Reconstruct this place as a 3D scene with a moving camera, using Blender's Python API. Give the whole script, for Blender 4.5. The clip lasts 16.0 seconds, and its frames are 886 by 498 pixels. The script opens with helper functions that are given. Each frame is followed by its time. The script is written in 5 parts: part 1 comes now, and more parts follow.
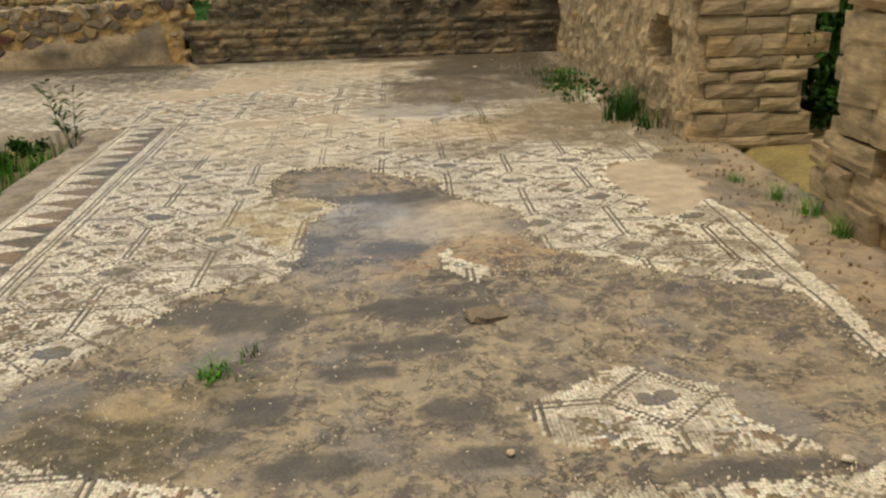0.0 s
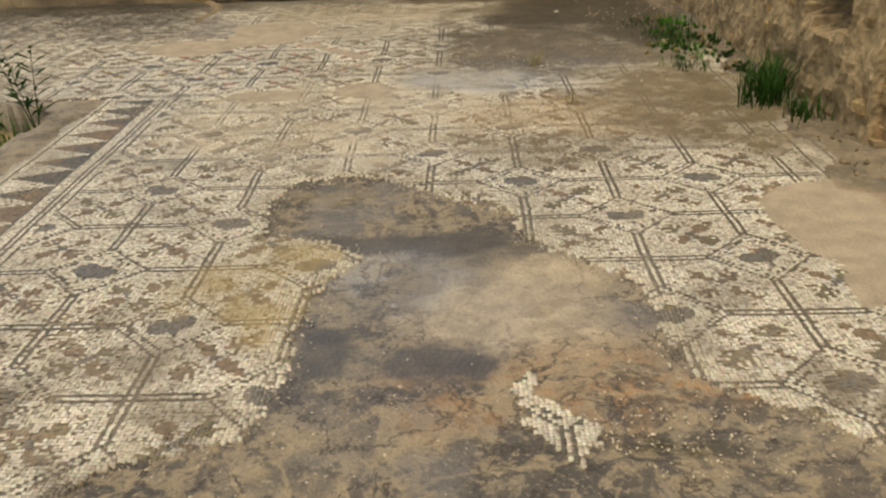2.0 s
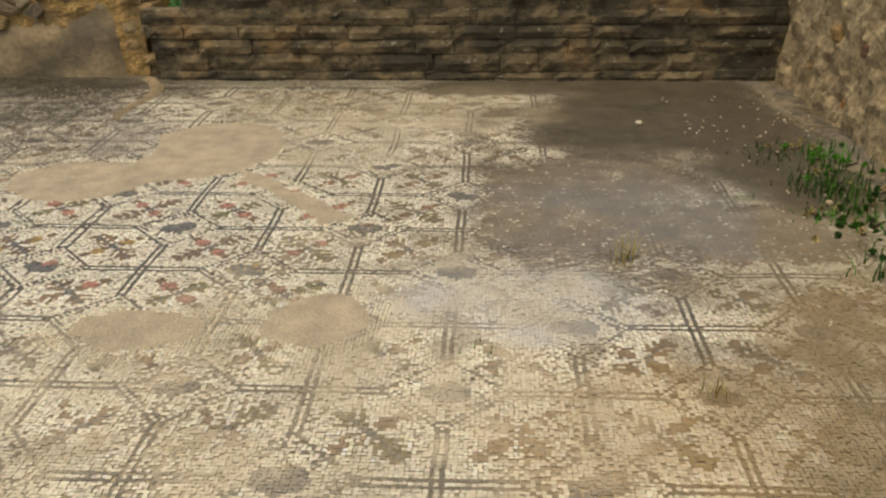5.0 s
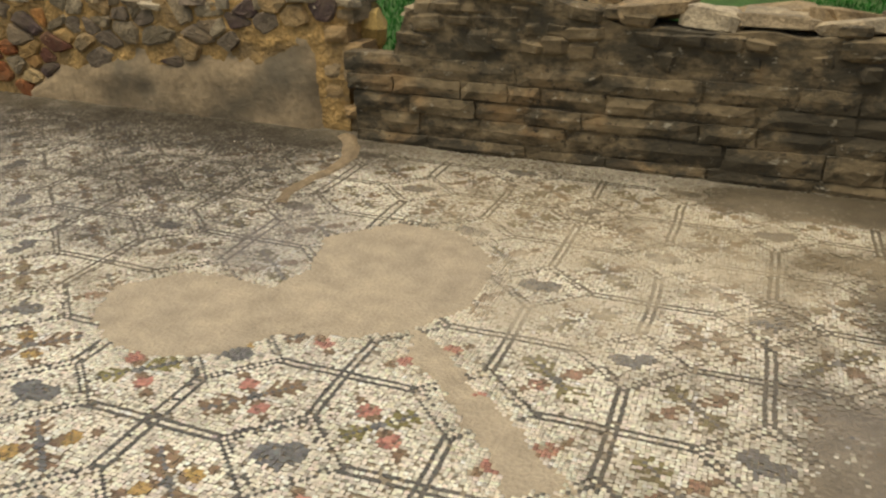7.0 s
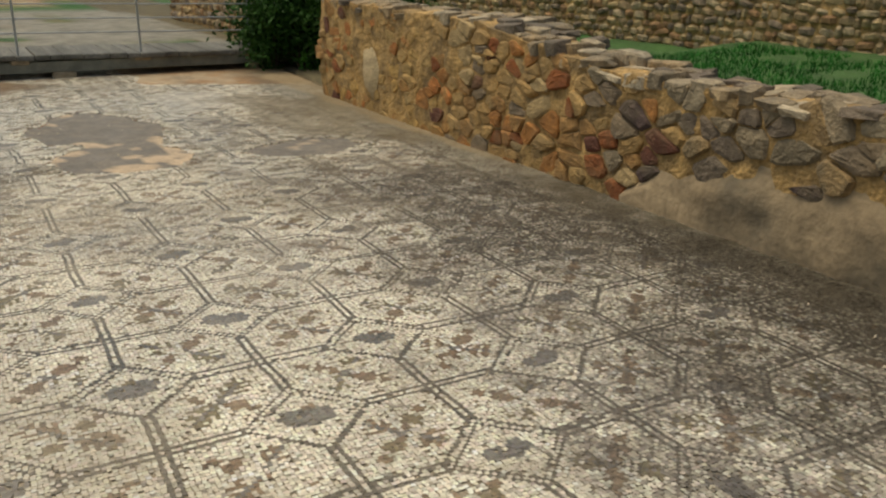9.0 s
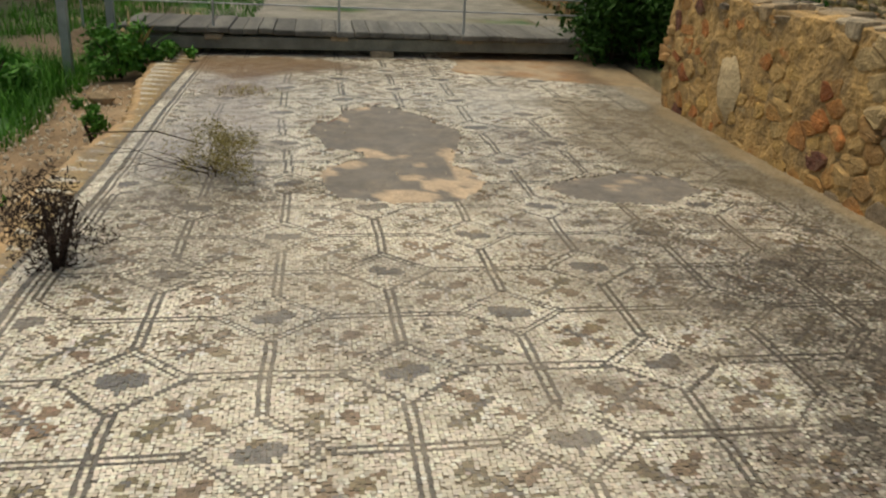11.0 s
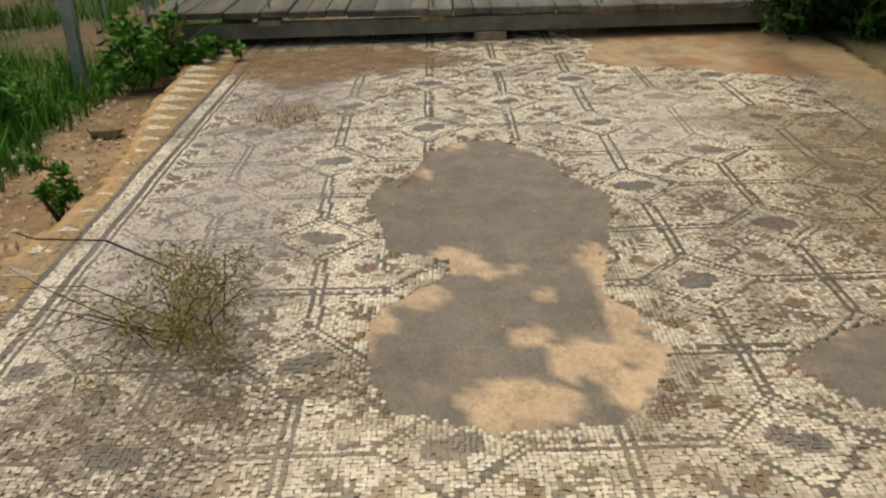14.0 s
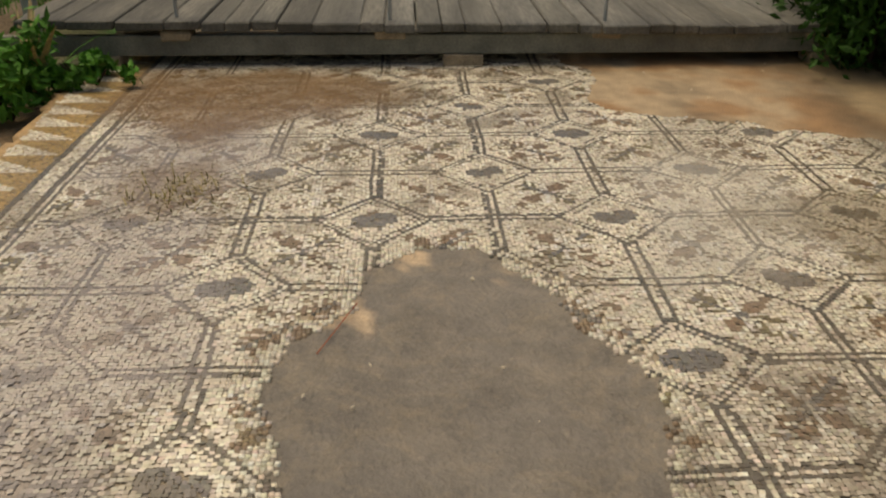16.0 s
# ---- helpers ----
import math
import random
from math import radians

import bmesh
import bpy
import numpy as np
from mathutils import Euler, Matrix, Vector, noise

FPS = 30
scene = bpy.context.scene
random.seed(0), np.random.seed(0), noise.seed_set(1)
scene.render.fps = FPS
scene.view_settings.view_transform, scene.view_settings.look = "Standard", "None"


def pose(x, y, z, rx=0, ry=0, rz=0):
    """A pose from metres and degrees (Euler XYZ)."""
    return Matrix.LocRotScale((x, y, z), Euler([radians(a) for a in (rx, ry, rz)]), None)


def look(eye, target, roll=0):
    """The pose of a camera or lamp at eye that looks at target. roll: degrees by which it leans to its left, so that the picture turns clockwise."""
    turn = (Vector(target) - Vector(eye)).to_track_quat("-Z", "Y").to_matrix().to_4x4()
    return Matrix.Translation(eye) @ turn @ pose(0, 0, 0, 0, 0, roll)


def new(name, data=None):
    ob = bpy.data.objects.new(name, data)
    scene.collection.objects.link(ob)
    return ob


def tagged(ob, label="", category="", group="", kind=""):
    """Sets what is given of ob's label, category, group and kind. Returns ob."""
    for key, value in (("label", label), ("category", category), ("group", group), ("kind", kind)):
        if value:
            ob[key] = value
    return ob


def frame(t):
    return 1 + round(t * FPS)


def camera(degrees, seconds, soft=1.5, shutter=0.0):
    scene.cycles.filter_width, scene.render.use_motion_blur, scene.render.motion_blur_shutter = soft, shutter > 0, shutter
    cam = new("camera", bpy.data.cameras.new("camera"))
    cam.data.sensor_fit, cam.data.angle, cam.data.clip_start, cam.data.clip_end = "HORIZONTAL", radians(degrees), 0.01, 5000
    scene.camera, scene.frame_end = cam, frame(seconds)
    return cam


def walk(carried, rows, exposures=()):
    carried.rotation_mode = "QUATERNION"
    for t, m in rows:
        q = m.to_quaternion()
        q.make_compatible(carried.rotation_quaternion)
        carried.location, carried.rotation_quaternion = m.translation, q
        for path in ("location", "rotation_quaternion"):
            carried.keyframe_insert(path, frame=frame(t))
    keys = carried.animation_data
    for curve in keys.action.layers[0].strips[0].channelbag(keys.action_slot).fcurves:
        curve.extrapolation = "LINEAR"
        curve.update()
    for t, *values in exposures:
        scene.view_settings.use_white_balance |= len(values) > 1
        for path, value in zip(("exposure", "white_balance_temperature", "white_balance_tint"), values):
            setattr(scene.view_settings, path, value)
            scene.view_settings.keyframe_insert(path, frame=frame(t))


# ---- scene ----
cam = camera(54.4, 16.0, soft=2.3)
PATH = [
    (0, (0.115, -0.066, 1.539), (0.209, 1.804, 0.838), -1.8),
    (0.5, (0.147, 0.372, 1.499), (0.196, 2.196, 0.679), -1.9),
    (1, (0.194, 0.836, 1.487), (0.179, 2.643, 0.63), -2.0),
    (1.5, (0.193, 1.317, 1.482), (0.146, 3.124, 0.627), -1.8),
    (2, (0.158, 1.802, 1.492), (0.108, 3.607, 0.631), -2.0),
    (2.5, (0.105, 2.292, 1.497), (0.082, 4.099, 0.64), -1.5),
    (3, (0.128, 2.803, 1.472), (0.095, 4.619, 0.633), -2.2),
    (3.5, (0.111, 3.325, 1.451), (0.092, 5.148, 0.629), -2.6),
    (4, (0.112, 3.799, 1.467), (0.106, 5.622, 0.645), -2.3),
    (4.2, (0.128, 3.977, 1.497), (0.116, 5.795, 0.664), -2.0),
    (6.3, (0.106, 5.867, 1.554), (-0.233, 7.655, 0.724), 0.3),
    (6.5, (0.039, 6.06, 1.539), (-0.339, 7.839, 0.707), 0.4),
    (7, (-0.179, 6.53, 1.523), (-0.806, 8.245, 0.706), 0.4),
    (7.5, (-0.362, 6.999, 1.441), (-1.429, 8.523, 0.706), -1.8),
    (8, (-0.683, 7.346, 1.379), (-1.941, 8.711, 0.634), -0.9),
    (8.5, (-1.001, 7.645, 1.364), (-2.455, 8.812, 0.64), -0.1),
    (9, (-1.299, 7.861, 1.321), (-2.94, 8.811, 0.682), 0.8),
    (9.5, (-1.688, 8.015, 1.32), (-3.419, 8.771, 0.663), 1.1),
    (10, (-2.075, 8.149, 1.322), (-3.857, 8.738, 0.632), 1.8),
    (10.2, (-2.208, 8.208, 1.32), (-4.01, 8.731, 0.626), 2.1),
    (12.3, (-3.811, 8.624, 1.406), (-5.673, 8.618, 0.677), -0.5),
    (12.5, (-3.974, 8.647, 1.394), (-5.835, 8.614, 0.663), -1.1),
    (13, (-4.347, 8.686, 1.388), (-6.198, 8.619, 0.633), -2.0),
    (13.5, (-4.732, 8.684, 1.377), (-6.566, 8.642, 0.581), -2.0),
    (14, (-5.135, 8.666, 1.369), (-6.947, 8.658, 0.523), -1.9),
    (14.5, (-5.546, 8.663, 1.347), (-7.34, 8.682, 0.463), -1.8),
    (15, (-5.913, 8.682, 1.329), (-7.697, 8.725, 0.427), -1.8),
    (15.5, (-6.318, 8.72, 1.316), (-8.102, 8.774, 0.414), -1.3),
    (16, (-6.704, 8.724, 1.324), (-8.494, 8.799, 0.434), 0.2),
]
walk(cam, [(t, look(e, g, r)) for t, e, g, r in PATH], [(0.0, 0.24, 7950, 5), (1.5, 0.02, 7950, 5), (4.0, 0.02, 7850, 4), (7.0, 0.14, 7650, 4), (9.5, -0.04, 7450, 3), (12.5, 0.05, 7650, 5), (14.5, 0.0, 8050, 7), (16.0, -0.15, 8350, 8)])

# ---- sky and sun: a bright, thinly overcast day ----
SUN_HEIGHT, SUN_SIDE = radians(73), radians(215)
world = bpy.data.worlds.new("sky")
scene.world = world
world.use_nodes = True
wn = world.node_tree
sky = wn.nodes.new("ShaderNodeTexSky")
sky.sky_type, sky.sun_disc = "NISHITA", False
sky.sun_elevation, sky.sun_rotation, sky.dust_density = SUN_HEIGHT, SUN_SIDE, 4.0
wn.links.new(sky.outputs[0], wn.nodes["Background"].inputs[0])
wn.nodes["Background"].inputs[1].default_value = 0.115
sun_data = bpy.data.lights.new("sun", "SUN")
sun_data.energy, sun_data.angle, sun_data.color = 1.75, radians(36), (1.0, 0.94, 0.85)
sun = new("sun", sun_data)
sun.matrix_world = look((0, 0, 20), (-20 * math.sin(SUN_SIDE) / math.tan(SUN_HEIGHT), -20 * math.cos(SUN_SIDE) / math.tan(SUN_HEIGHT), 0))
scene.view_settings.use_white_balance = True

# ---- materials ----
def material(name, base, rough=0.8, scale=8.0, spread=0.35, fine=60.0, bump=0.3, per_object=0.0, attribute="", wet="", metal=0.0, ramp=(), stain=(0.5, 0.5, 0.5), stain_amount=0.0, stretch=(1, 1, 1)):
    """Two scales of noise over a base colour, an attribute or a ramp picked by object."""
    m = bpy.data.materials.new(name)
    m.use_nodes = True
    nt = m.node_tree
    b = nt.nodes["Principled BSDF"]
    geo = nt.nodes.new("ShaderNodeNewGeometry")
    def noise_at(s, detail):
        n = nt.nodes.new("ShaderNodeTexNoise")
        n.inputs["Scale"].default_value, n.inputs["Detail"].default_value = s, detail
        nt.links.new(place.outputs[0], n.inputs["Vector"])
        return n.outputs[0]
    place = nt.nodes.new("ShaderNodeVectorMath")
    place.operation = "MULTIPLY"
    place.inputs[1].default_value = stretch
    nt.links.new(geo.outputs["Position"], place.inputs[0])
    coarse, grain = noise_at(scale, 4), noise_at(fine, 3)
    if attribute:
        at = nt.nodes.new("ShaderNodeAttribute")
        at.attribute_name = attribute
        colour = at.outputs["Color"]
    elif ramp:
        info = nt.nodes.new("ShaderNodeObjectInfo")
        cr = nt.nodes.new("ShaderNodeValToRGB")
        cr.color_ramp.interpolation = "CONSTANT"
        while len(cr.color_ramp.elements) < len(ramp):
            cr.color_ramp.elements.new(0.5)
        for k, c in enumerate(ramp):
            cr.color_ramp.elements[k].position = k / len(ramp)
            cr.color_ramp.elements[k].color = (*c, 1)
        nt.links.new(info.outputs["Random"], cr.inputs[0])
        colour = cr.outputs[0]
    else:
        rgb = nt.nodes.new("ShaderNodeRGB")
        rgb.outputs[0].default_value = (*base, 1)
        colour = rgb.outputs[0]
    def scaled(colour, value, low, high):
        mr = nt.nodes.new("ShaderNodeMapRange")
        mr.inputs[1].default_value, mr.inputs[2].default_value = 0.3, 0.7
        mr.inputs[3].default_value, mr.inputs[4].default_value = low, high
        nt.links.new(value, mr.inputs[0])
        mx = nt.nodes.new("ShaderNodeMix")
        mx.data_type, mx.blend_type = "RGBA", "MULTIPLY"
        mx.inputs[0].default_value = 1
        nt.links.new(colour, mx.inputs[6])
        nt.links.new(mr.outputs[0], mx.inputs[7])
        return mx.outputs[2]
    colour = scaled(colour, coarse, 1 - spread, 1 + spread)
    colour = scaled(colour, grain, 1 - spread * 0.7, 1 + spread * 0.7)
    if stain_amount:
        mr = nt.nodes.new("ShaderNodeMapRange")
        mr.inputs[1].default_value, mr.inputs[2].default_value, mr.inputs[4].default_value = 0.48, 0.66, stain_amount
        nt.links.new(noise_at(scale * 0.35, 6), mr.inputs[0])
        mx = nt.nodes.new("ShaderNodeMix")
        mx.data_type = "RGBA"
        nt.links.new(mr.outputs[0], mx.inputs[0])
        nt.links.new(colour, mx.inputs[6])
        mx.inputs[7].default_value = (*stain, 1)
        colour = mx.outputs[2]
    nt.links.new(colour, b.inputs["Base Color"])
    b.inputs["Roughness"].default_value, b.inputs["Metallic"].default_value = rough, metal
    if wet:
        at = nt.nodes.new("ShaderNodeAttribute")
        at.attribute_name = wet
        mr = nt.nodes.new("ShaderNodeMapRange")
        mr.inputs[3].default_value, mr.inputs[4].default_value = rough, 0.38
        nt.links.new(at.outputs["Fac"], mr.inputs[0])
        nt.links.new(mr.outputs[0], b.inputs["Roughness"])
        nt.links.new(at.outputs["Fac"], b.inputs["Coat Weight"])
        b.inputs["Coat Roughness"].default_value, b.inputs["Coat IOR"].default_value = 0.12, 1.5
    if bump:
        bp = nt.nodes.new("ShaderNodeBump")
        bp.inputs["Strength"].default_value, bp.inputs["Distance"].default_value = bump, 0.02
        nt.links.new(grain, bp.inputs["Height"])
        nt.links.new(bp.outputs[0], b.inputs["Normal"])
    return m

TESSERA = material("tessera_stone", (0, 0, 0), 0.56, 3.0, 0.12, 220, 0.15, attribute="stone", wet="wet")
BED = material("old_mortar", (0, 0, 0), 0.68, 9.0, 0.17, 70, 0.5, attribute="stone", wet="wet")
bt = BED.node_tree
def bed_layer(scale, low, high, colour, amount, detail=8, vein=False):
    """A sharp-edged layer of patches over the bare mortar, where it is mottled."""
    b = bt.nodes["Principled BSDF"]
    old = b.inputs["Base Color"].links[0].from_socket
    geo, n, mr = bt.nodes.new("ShaderNodeNewGeometry"), bt.nodes.new("ShaderNodeTexNoise"), bt.nodes.new("ShaderNodeMapRange")
    n.inputs["Scale"].default_value, n.inputs["Detail"].default_value, n.inputs["Roughness"].default_value = scale, detail, 0.62
    n.inputs["Distortion"].default_value = 0.4
    bt.links.new(geo.outputs["Position"], n.inputs["Vector"])
    mr.inputs[1].default_value, mr.inputs[2].default_value, mr.inputs[4].default_value = low, high, amount
    value = n.outputs[0]
    if vein:
        off, flat = bt.nodes.new("ShaderNodeMath"), bt.nodes.new("ShaderNodeMath")
        off.operation, flat.operation = "SUBTRACT", "ABSOLUTE"
        off.inputs[1].default_value = 0.5
        bt.links.new(value, off.inputs[0])
        bt.links.new(off.outputs[0], flat.inputs[0])
        value = flat.outputs[0]
    bt.links.new(value, mr.inputs[0])
    at, mul, mx = bt.nodes.new("ShaderNodeAttribute"), bt.nodes.new("ShaderNodeMath"), bt.nodes.new("ShaderNodeMix")
    at.attribute_name, mul.operation, mx.data_type = "mottle", "MULTIPLY", "RGBA"
    bt.links.new(at.outputs["Fac"], mul.inputs[0])
    bt.links.new(mr.outputs[0], mul.inputs[1])
    bt.links.new(mul.outputs[0], mx.inputs[0])
    bt.links.new(old, mx.inputs[6])
    mx.inputs[7].default_value = (*colour, 1)
    bt.links.new(mx.outputs[2], b.inputs["Base Color"])
bed_layer(2.3, 0.52, 0.56, (0.088, 0.075, 0.060), 0.8)
bed_layer(1.6, 0.535, 0.56, (0.076, 0.067, 0.058), 0.85)
bed_layer(3.0, 0.57, 0.59, (0.30, 0.25, 0.17), 0.7)
bed_layer(4.5, 0.55, 0.59, (0.255, 0.21, 0.15), 0.72)
bed_layer(5.0, 0.43, 0.37, (0.092, 0.080, 0.070), 0.85)
bed_layer(9.0, 0.57, 0.60, (0.29, 0.24, 0.165), 0.62)
bed_layer(6.0, 0.59, 0.65, (0.085, 0.076, 0.062), 0.8)
bed_layer(17.0, 0.56, 0.59, (0.33, 0.26, 0.165), 0.5, 6)
bed_layer(14.0, 0.42, 0.38, (0.07, 0.06, 0.05), 0.6, 6)
bed_layer(75.0, 0.60, 0.65, (0.40, 0.33, 0.24), 0.6, 3)
bed_layer(28.0, 0.63, 0.68, (0.46, 0.38, 0.26), 0.6, 4)
bed_layer(2.4, 0.026, 0.010, (0.36, 0.285, 0.18), 0.6, 6, True)
bed_layer(2.6, 0.011, 0.003, (0.05, 0.04, 0.03), 0.85, 7, True)
bed_layer(1.3, 0.54, 0.60, (0.18, 0.172, 0.165), 0.5, 6)
RUBBLE = material("rubble_stone", (0, 0, 0), 0.85, 14, 0.3, 70, 0.6, ramp=((0.40, 0.245, 0.09), (0.33, 0.18, 0.06), (0.42, 0.265, 0.10), (0.25, 0.08, 0.022), (0.36, 0.225, 0.085), (0.13, 0.048, 0.027), (0.37, 0.16, 0.042), (0.40, 0.285, 0.135), (0.22, 0.165, 0.105), (0.37, 0.235, 0.09)), stain=(0.24, 0.165, 0.08), stain_amount=0.4)
PALERUBBLE = material("buff_rubble_stone", (0, 0, 0), 0.88, 16, 0.32, 70, 0.7, ramp=((0.44, 0.28, 0.105), (0.39, 0.235, 0.08), (0.48, 0.33, 0.14), (0.36, 0.185, 0.055), (0.46, 0.285, 0.09), (0.40, 0.15, 0.04), (0.37, 0.245, 0.09)), stain=(0.41, 0.265, 0.10), stain_amount=0.75)
GREYRUBBLE = material("grey_rubble_stone", (0, 0, 0), 0.88, 16, 0.32, 70, 0.7, ramp=((0.27, 0.21, 0.13), (0.22, 0.175, 0.11), (0.31, 0.25, 0.16), (0.17, 0.13, 0.09), (0.33, 0.22, 0.10), (0.10, 0.065, 0.055)), stain=(0.15, 0.118, 0.07), stain_amount=0.7)
CAPSTONE = material("weathered_cap_stone", (0, 0, 0), 0.9, 14, 0.35, 60, 0.7, ramp=((0.36, 0.285, 0.18), (0.41, 0.335, 0.225), (0.25, 0.19, 0.115), (0.32, 0.23, 0.125), (0.15, 0.115, 0.08)), stain=(0.12, 0.108, 0.08), stain_amount=0.5)
QUOIN = material("sandstone_block", (0, 0, 0), 0.88, 12, 0.25, 60, 0.6, ramp=((0.40, 0.295, 0.16), (0.45, 0.33, 0.18), (0.33, 0.24, 0.135), (0.40, 0.265, 0.125)), stain=(0.13, 0.10, 0.055), stain_amount=0.6, stretch=(1, 1, 4))
WALLCORE = material("lime_mortar_core", (0.42, 0.265, 0.10), 0.92, 11, 0.4, 45, 1.0, stain=(0.15, 0.108, 0.058), stain_amount=0.7)
PLASTER = material("old_wall_plaster", (0.33, 0.245, 0.145), 0.92, 5, 0.25, 26, 0.4, stain=(0.115, 0.098, 0.068), stain_amount=0.85)
PITTED = material("pitted_lime_render", (0.42, 0.315, 0.18), 0.92, 14, 0.34, 30, 1.0, stain=(0.23, 0.165, 0.09), stain_amount=0.4)
BOARD = material("weathered_board", (0, 0, 0), 0.7, 7, 0.42, 60, 0.4, ramp=((0.112, 0.107, 0.086), (0.142, 0.136, 0.114), (0.090, 0.084, 0.066), (0.125, 0.117, 0.094)), stain=(0.075, 0.07, 0.052), stain_amount=0.6, stretch=(0.12, 1, 1))
BEAM = material("grey_green_beam", (0.20, 0.195, 0.15), 0.8, 7, 0.25, 70, 0.3, stain=(0.06, 0.06, 0.045), stain_amount=0.5)
BLOCK = material("pale_wood_block", (0.30, 0.235, 0.15), 0.85, 9, 0.3, 80, 0.3)
STEEL = material("galvanised_steel", (0.38, 0.40, 0.40), 0.45, 9, 0.15, 90, 0.05, metal=0.7)
SOIL = material("soil", (0, 0, 0), 0.95, 3.0, 0.3, 30, 0.9, attribute="stone")
LEAF = material("dark_leaf", (0.020, 0.064, 0.006), 0.62, 20, 0.5, 90, 0.0)
GRASS = material("green_grass", (0.055, 0.175, 0.016), 0.65, 3, 0.5, 40, 0.0)
LAWN = material("deep_green_lawn", (0.018, 0.125, 0.016), 0.7, 2, 0.4, 40, 0.0)
BRIGHT = material("bright_leaf", (0.062, 0.185, 0.022), 0.58, 12, 0.45, 60, 0.0)
STRAW = material("dry_stalk", (0.34, 0.26, 0.12), 0.8, 12, 0.4, 60, 0.0)
OLIVE = material("dusty_sprig", (0.27, 0.225, 0.075), 0.8, 18, 0.5, 60, 0.0)
TWIG = material("dark_twig", (0.045, 0.03, 0.022), 0.9, 18, 0.4, 60, 0.0)
PEBBLE = material("pale_pebble", (0, 0, 0), 0.8, 20, 0.2, 90, 0.2, ramp=((0.55, 0.48, 0.36), (0.42, 0.34, 0.22), (0.5, 0.38, 0.25), (0.3, 0.26, 0.2)))
BEDLUMP = material("mortar_lump", (0.19, 0.15, 0.10), 0.9, 12, 0.35, 60, 0.7, stain=(0.09, 0.075, 0.055), stain_amount=0.6)

for leafy in (LEAF, GRASS, LAWN, BRIGHT, OLIVE, TWIG):
    leafy.node_tree.nodes["Principled BSDF"].inputs["Specular IOR Level"].default_value = 0.18
BANKSTONE = material("brown_field_stone", (0.27, 0.195, 0.11), 0.9, 10, 0.3, 60, 0.6, stain=(0.12, 0.09, 0.05), stain_amount=0.5)

def strata(name):
    """Laminated brown stone under black lichen, pale crusts and rusty spots."""
    m = bpy.data.materials.new(name)
    m.use_nodes = True
    nt = m.node_tree
    b = nt.nodes["Principled BSDF"]
    b.inputs["Roughness"].default_value = 0.92
    geo, info = nt.nodes.new("ShaderNodeNewGeometry"), nt.nodes.new("ShaderNodeObjectInfo")
    def noise_in(stretch, detail, rough=0.6):
        v, n = nt.nodes.new("ShaderNodeVectorMath"), nt.nodes.new("ShaderNodeTexNoise")
        v.operation = "MULTIPLY"
        v.inputs[1].default_value = stretch
        nt.links.new(geo.outputs["Position"], v.inputs[0])
        nt.links.new(v.outputs[0], n.inputs["Vector"])
        n.inputs["Scale"].default_value, n.inputs["Detail"].default_value, n.inputs["Roughness"].default_value = 1.0, detail, rough
        return n.outputs[0]
    layers = noise_in((7, 7, 14), 8, 0.66)
    cr = nt.nodes.new("ShaderNodeValToRGB")
    for k, (at, c) in enumerate(((0.30, (0.045, 0.036, 0.021)), (0.44, (0.125, 0.094, 0.052)), (0.58, (0.205, 0.152, 0.084)), (0.72, (0.31, 0.245, 0.15)))):
        e = cr.color_ramp.elements[k] if k < 2 else cr.color_ramp.elements.new(at)
        e.position, e.color = at, (*c, 1)
    nt.links.new(layers, cr.inputs[0])
    colour = cr.outputs[0]
    def over(colour, value, low, high, paint, amount):
        mr, mx = nt.nodes.new("ShaderNodeMapRange"), nt.nodes.new("ShaderNodeMix")
        mr.inputs[1].default_value, mr.inputs[2].default_value, mr.inputs[4].default_value = low, high, amount
        mx.data_type = "RGBA"
        nt.links.new(value, mr.inputs[0])
        nt.links.new(mr.outputs[0], mx.inputs[0])
        nt.links.new(colour, mx.inputs[6])
        mx.inputs[7].default_value = (*paint, 1)
        return mx.outputs[2]
    colour = over(colour, info.outputs["Random"], 0.55, 1.0, (0.24, 0.18, 0.10), 0.4)
    colour = over(colour, noise_in((1.7, 1.7, 2.6), 5), 0.56, 0.66, (0.29, 0.165, 0.065), 0.5)
    colour = over(colour, noise_in((2.6, 2.6, 3.6), 9, 0.68), 0.475, 0.56, (0.036, 0.032, 0.021), 0.8)
    colour = over(colour, noise_in((13, 13, 20), 5), 0.63, 0.68, (0.40, 0.36, 0.27), 0.6)
    colour = over(colour, noise_in((22, 22, 30), 5), 0.40, 0.33, (0.025, 0.02, 0.013), 0.75)
    nt.links.new(colour, b.inputs["Base Color"])
    bp = nt.nodes.new("ShaderNodeBump")
    bp.inputs["Strength"].default_value, bp.inputs["Distance"].default_value = 0.8, 0.016
    nt.links.new(noise_in((16, 16, 34), 7), bp.inputs["Height"])
    nt.links.new(bp.outputs[0], b.inputs["Normal"])
    return m
STRATA = strata("lichened_slab")

# ---- small helpers ----
def mesh_of(name, verts, faces, mat=None, smooth=False):
    me = bpy.data.meshes.new(name)
    me.from_pydata([tuple(map(float, v)) for v in verts], [], [tuple(map(int, q)) for q in faces])
    if mat:
        me.materials.append(mat)
    if smooth:
        me.polygons.foreach_set("use_smooth", [True] * len(me.polygons))
    return me

def child(name, data, parent, m=None, label=""):
    ob = new(name, data)
    ob.parent = parent
    if m is not None:
        ob.matrix_basis = m
    if label:
        ob["label"] = label
    return ob

def part(name, bm, mat, parent, label=""):
    me = bpy.data.meshes.new(name)
    bm.to_mesh(me)
    bm.free()
    me.materials.append(mat)
    return child(name, me, parent, None, label)

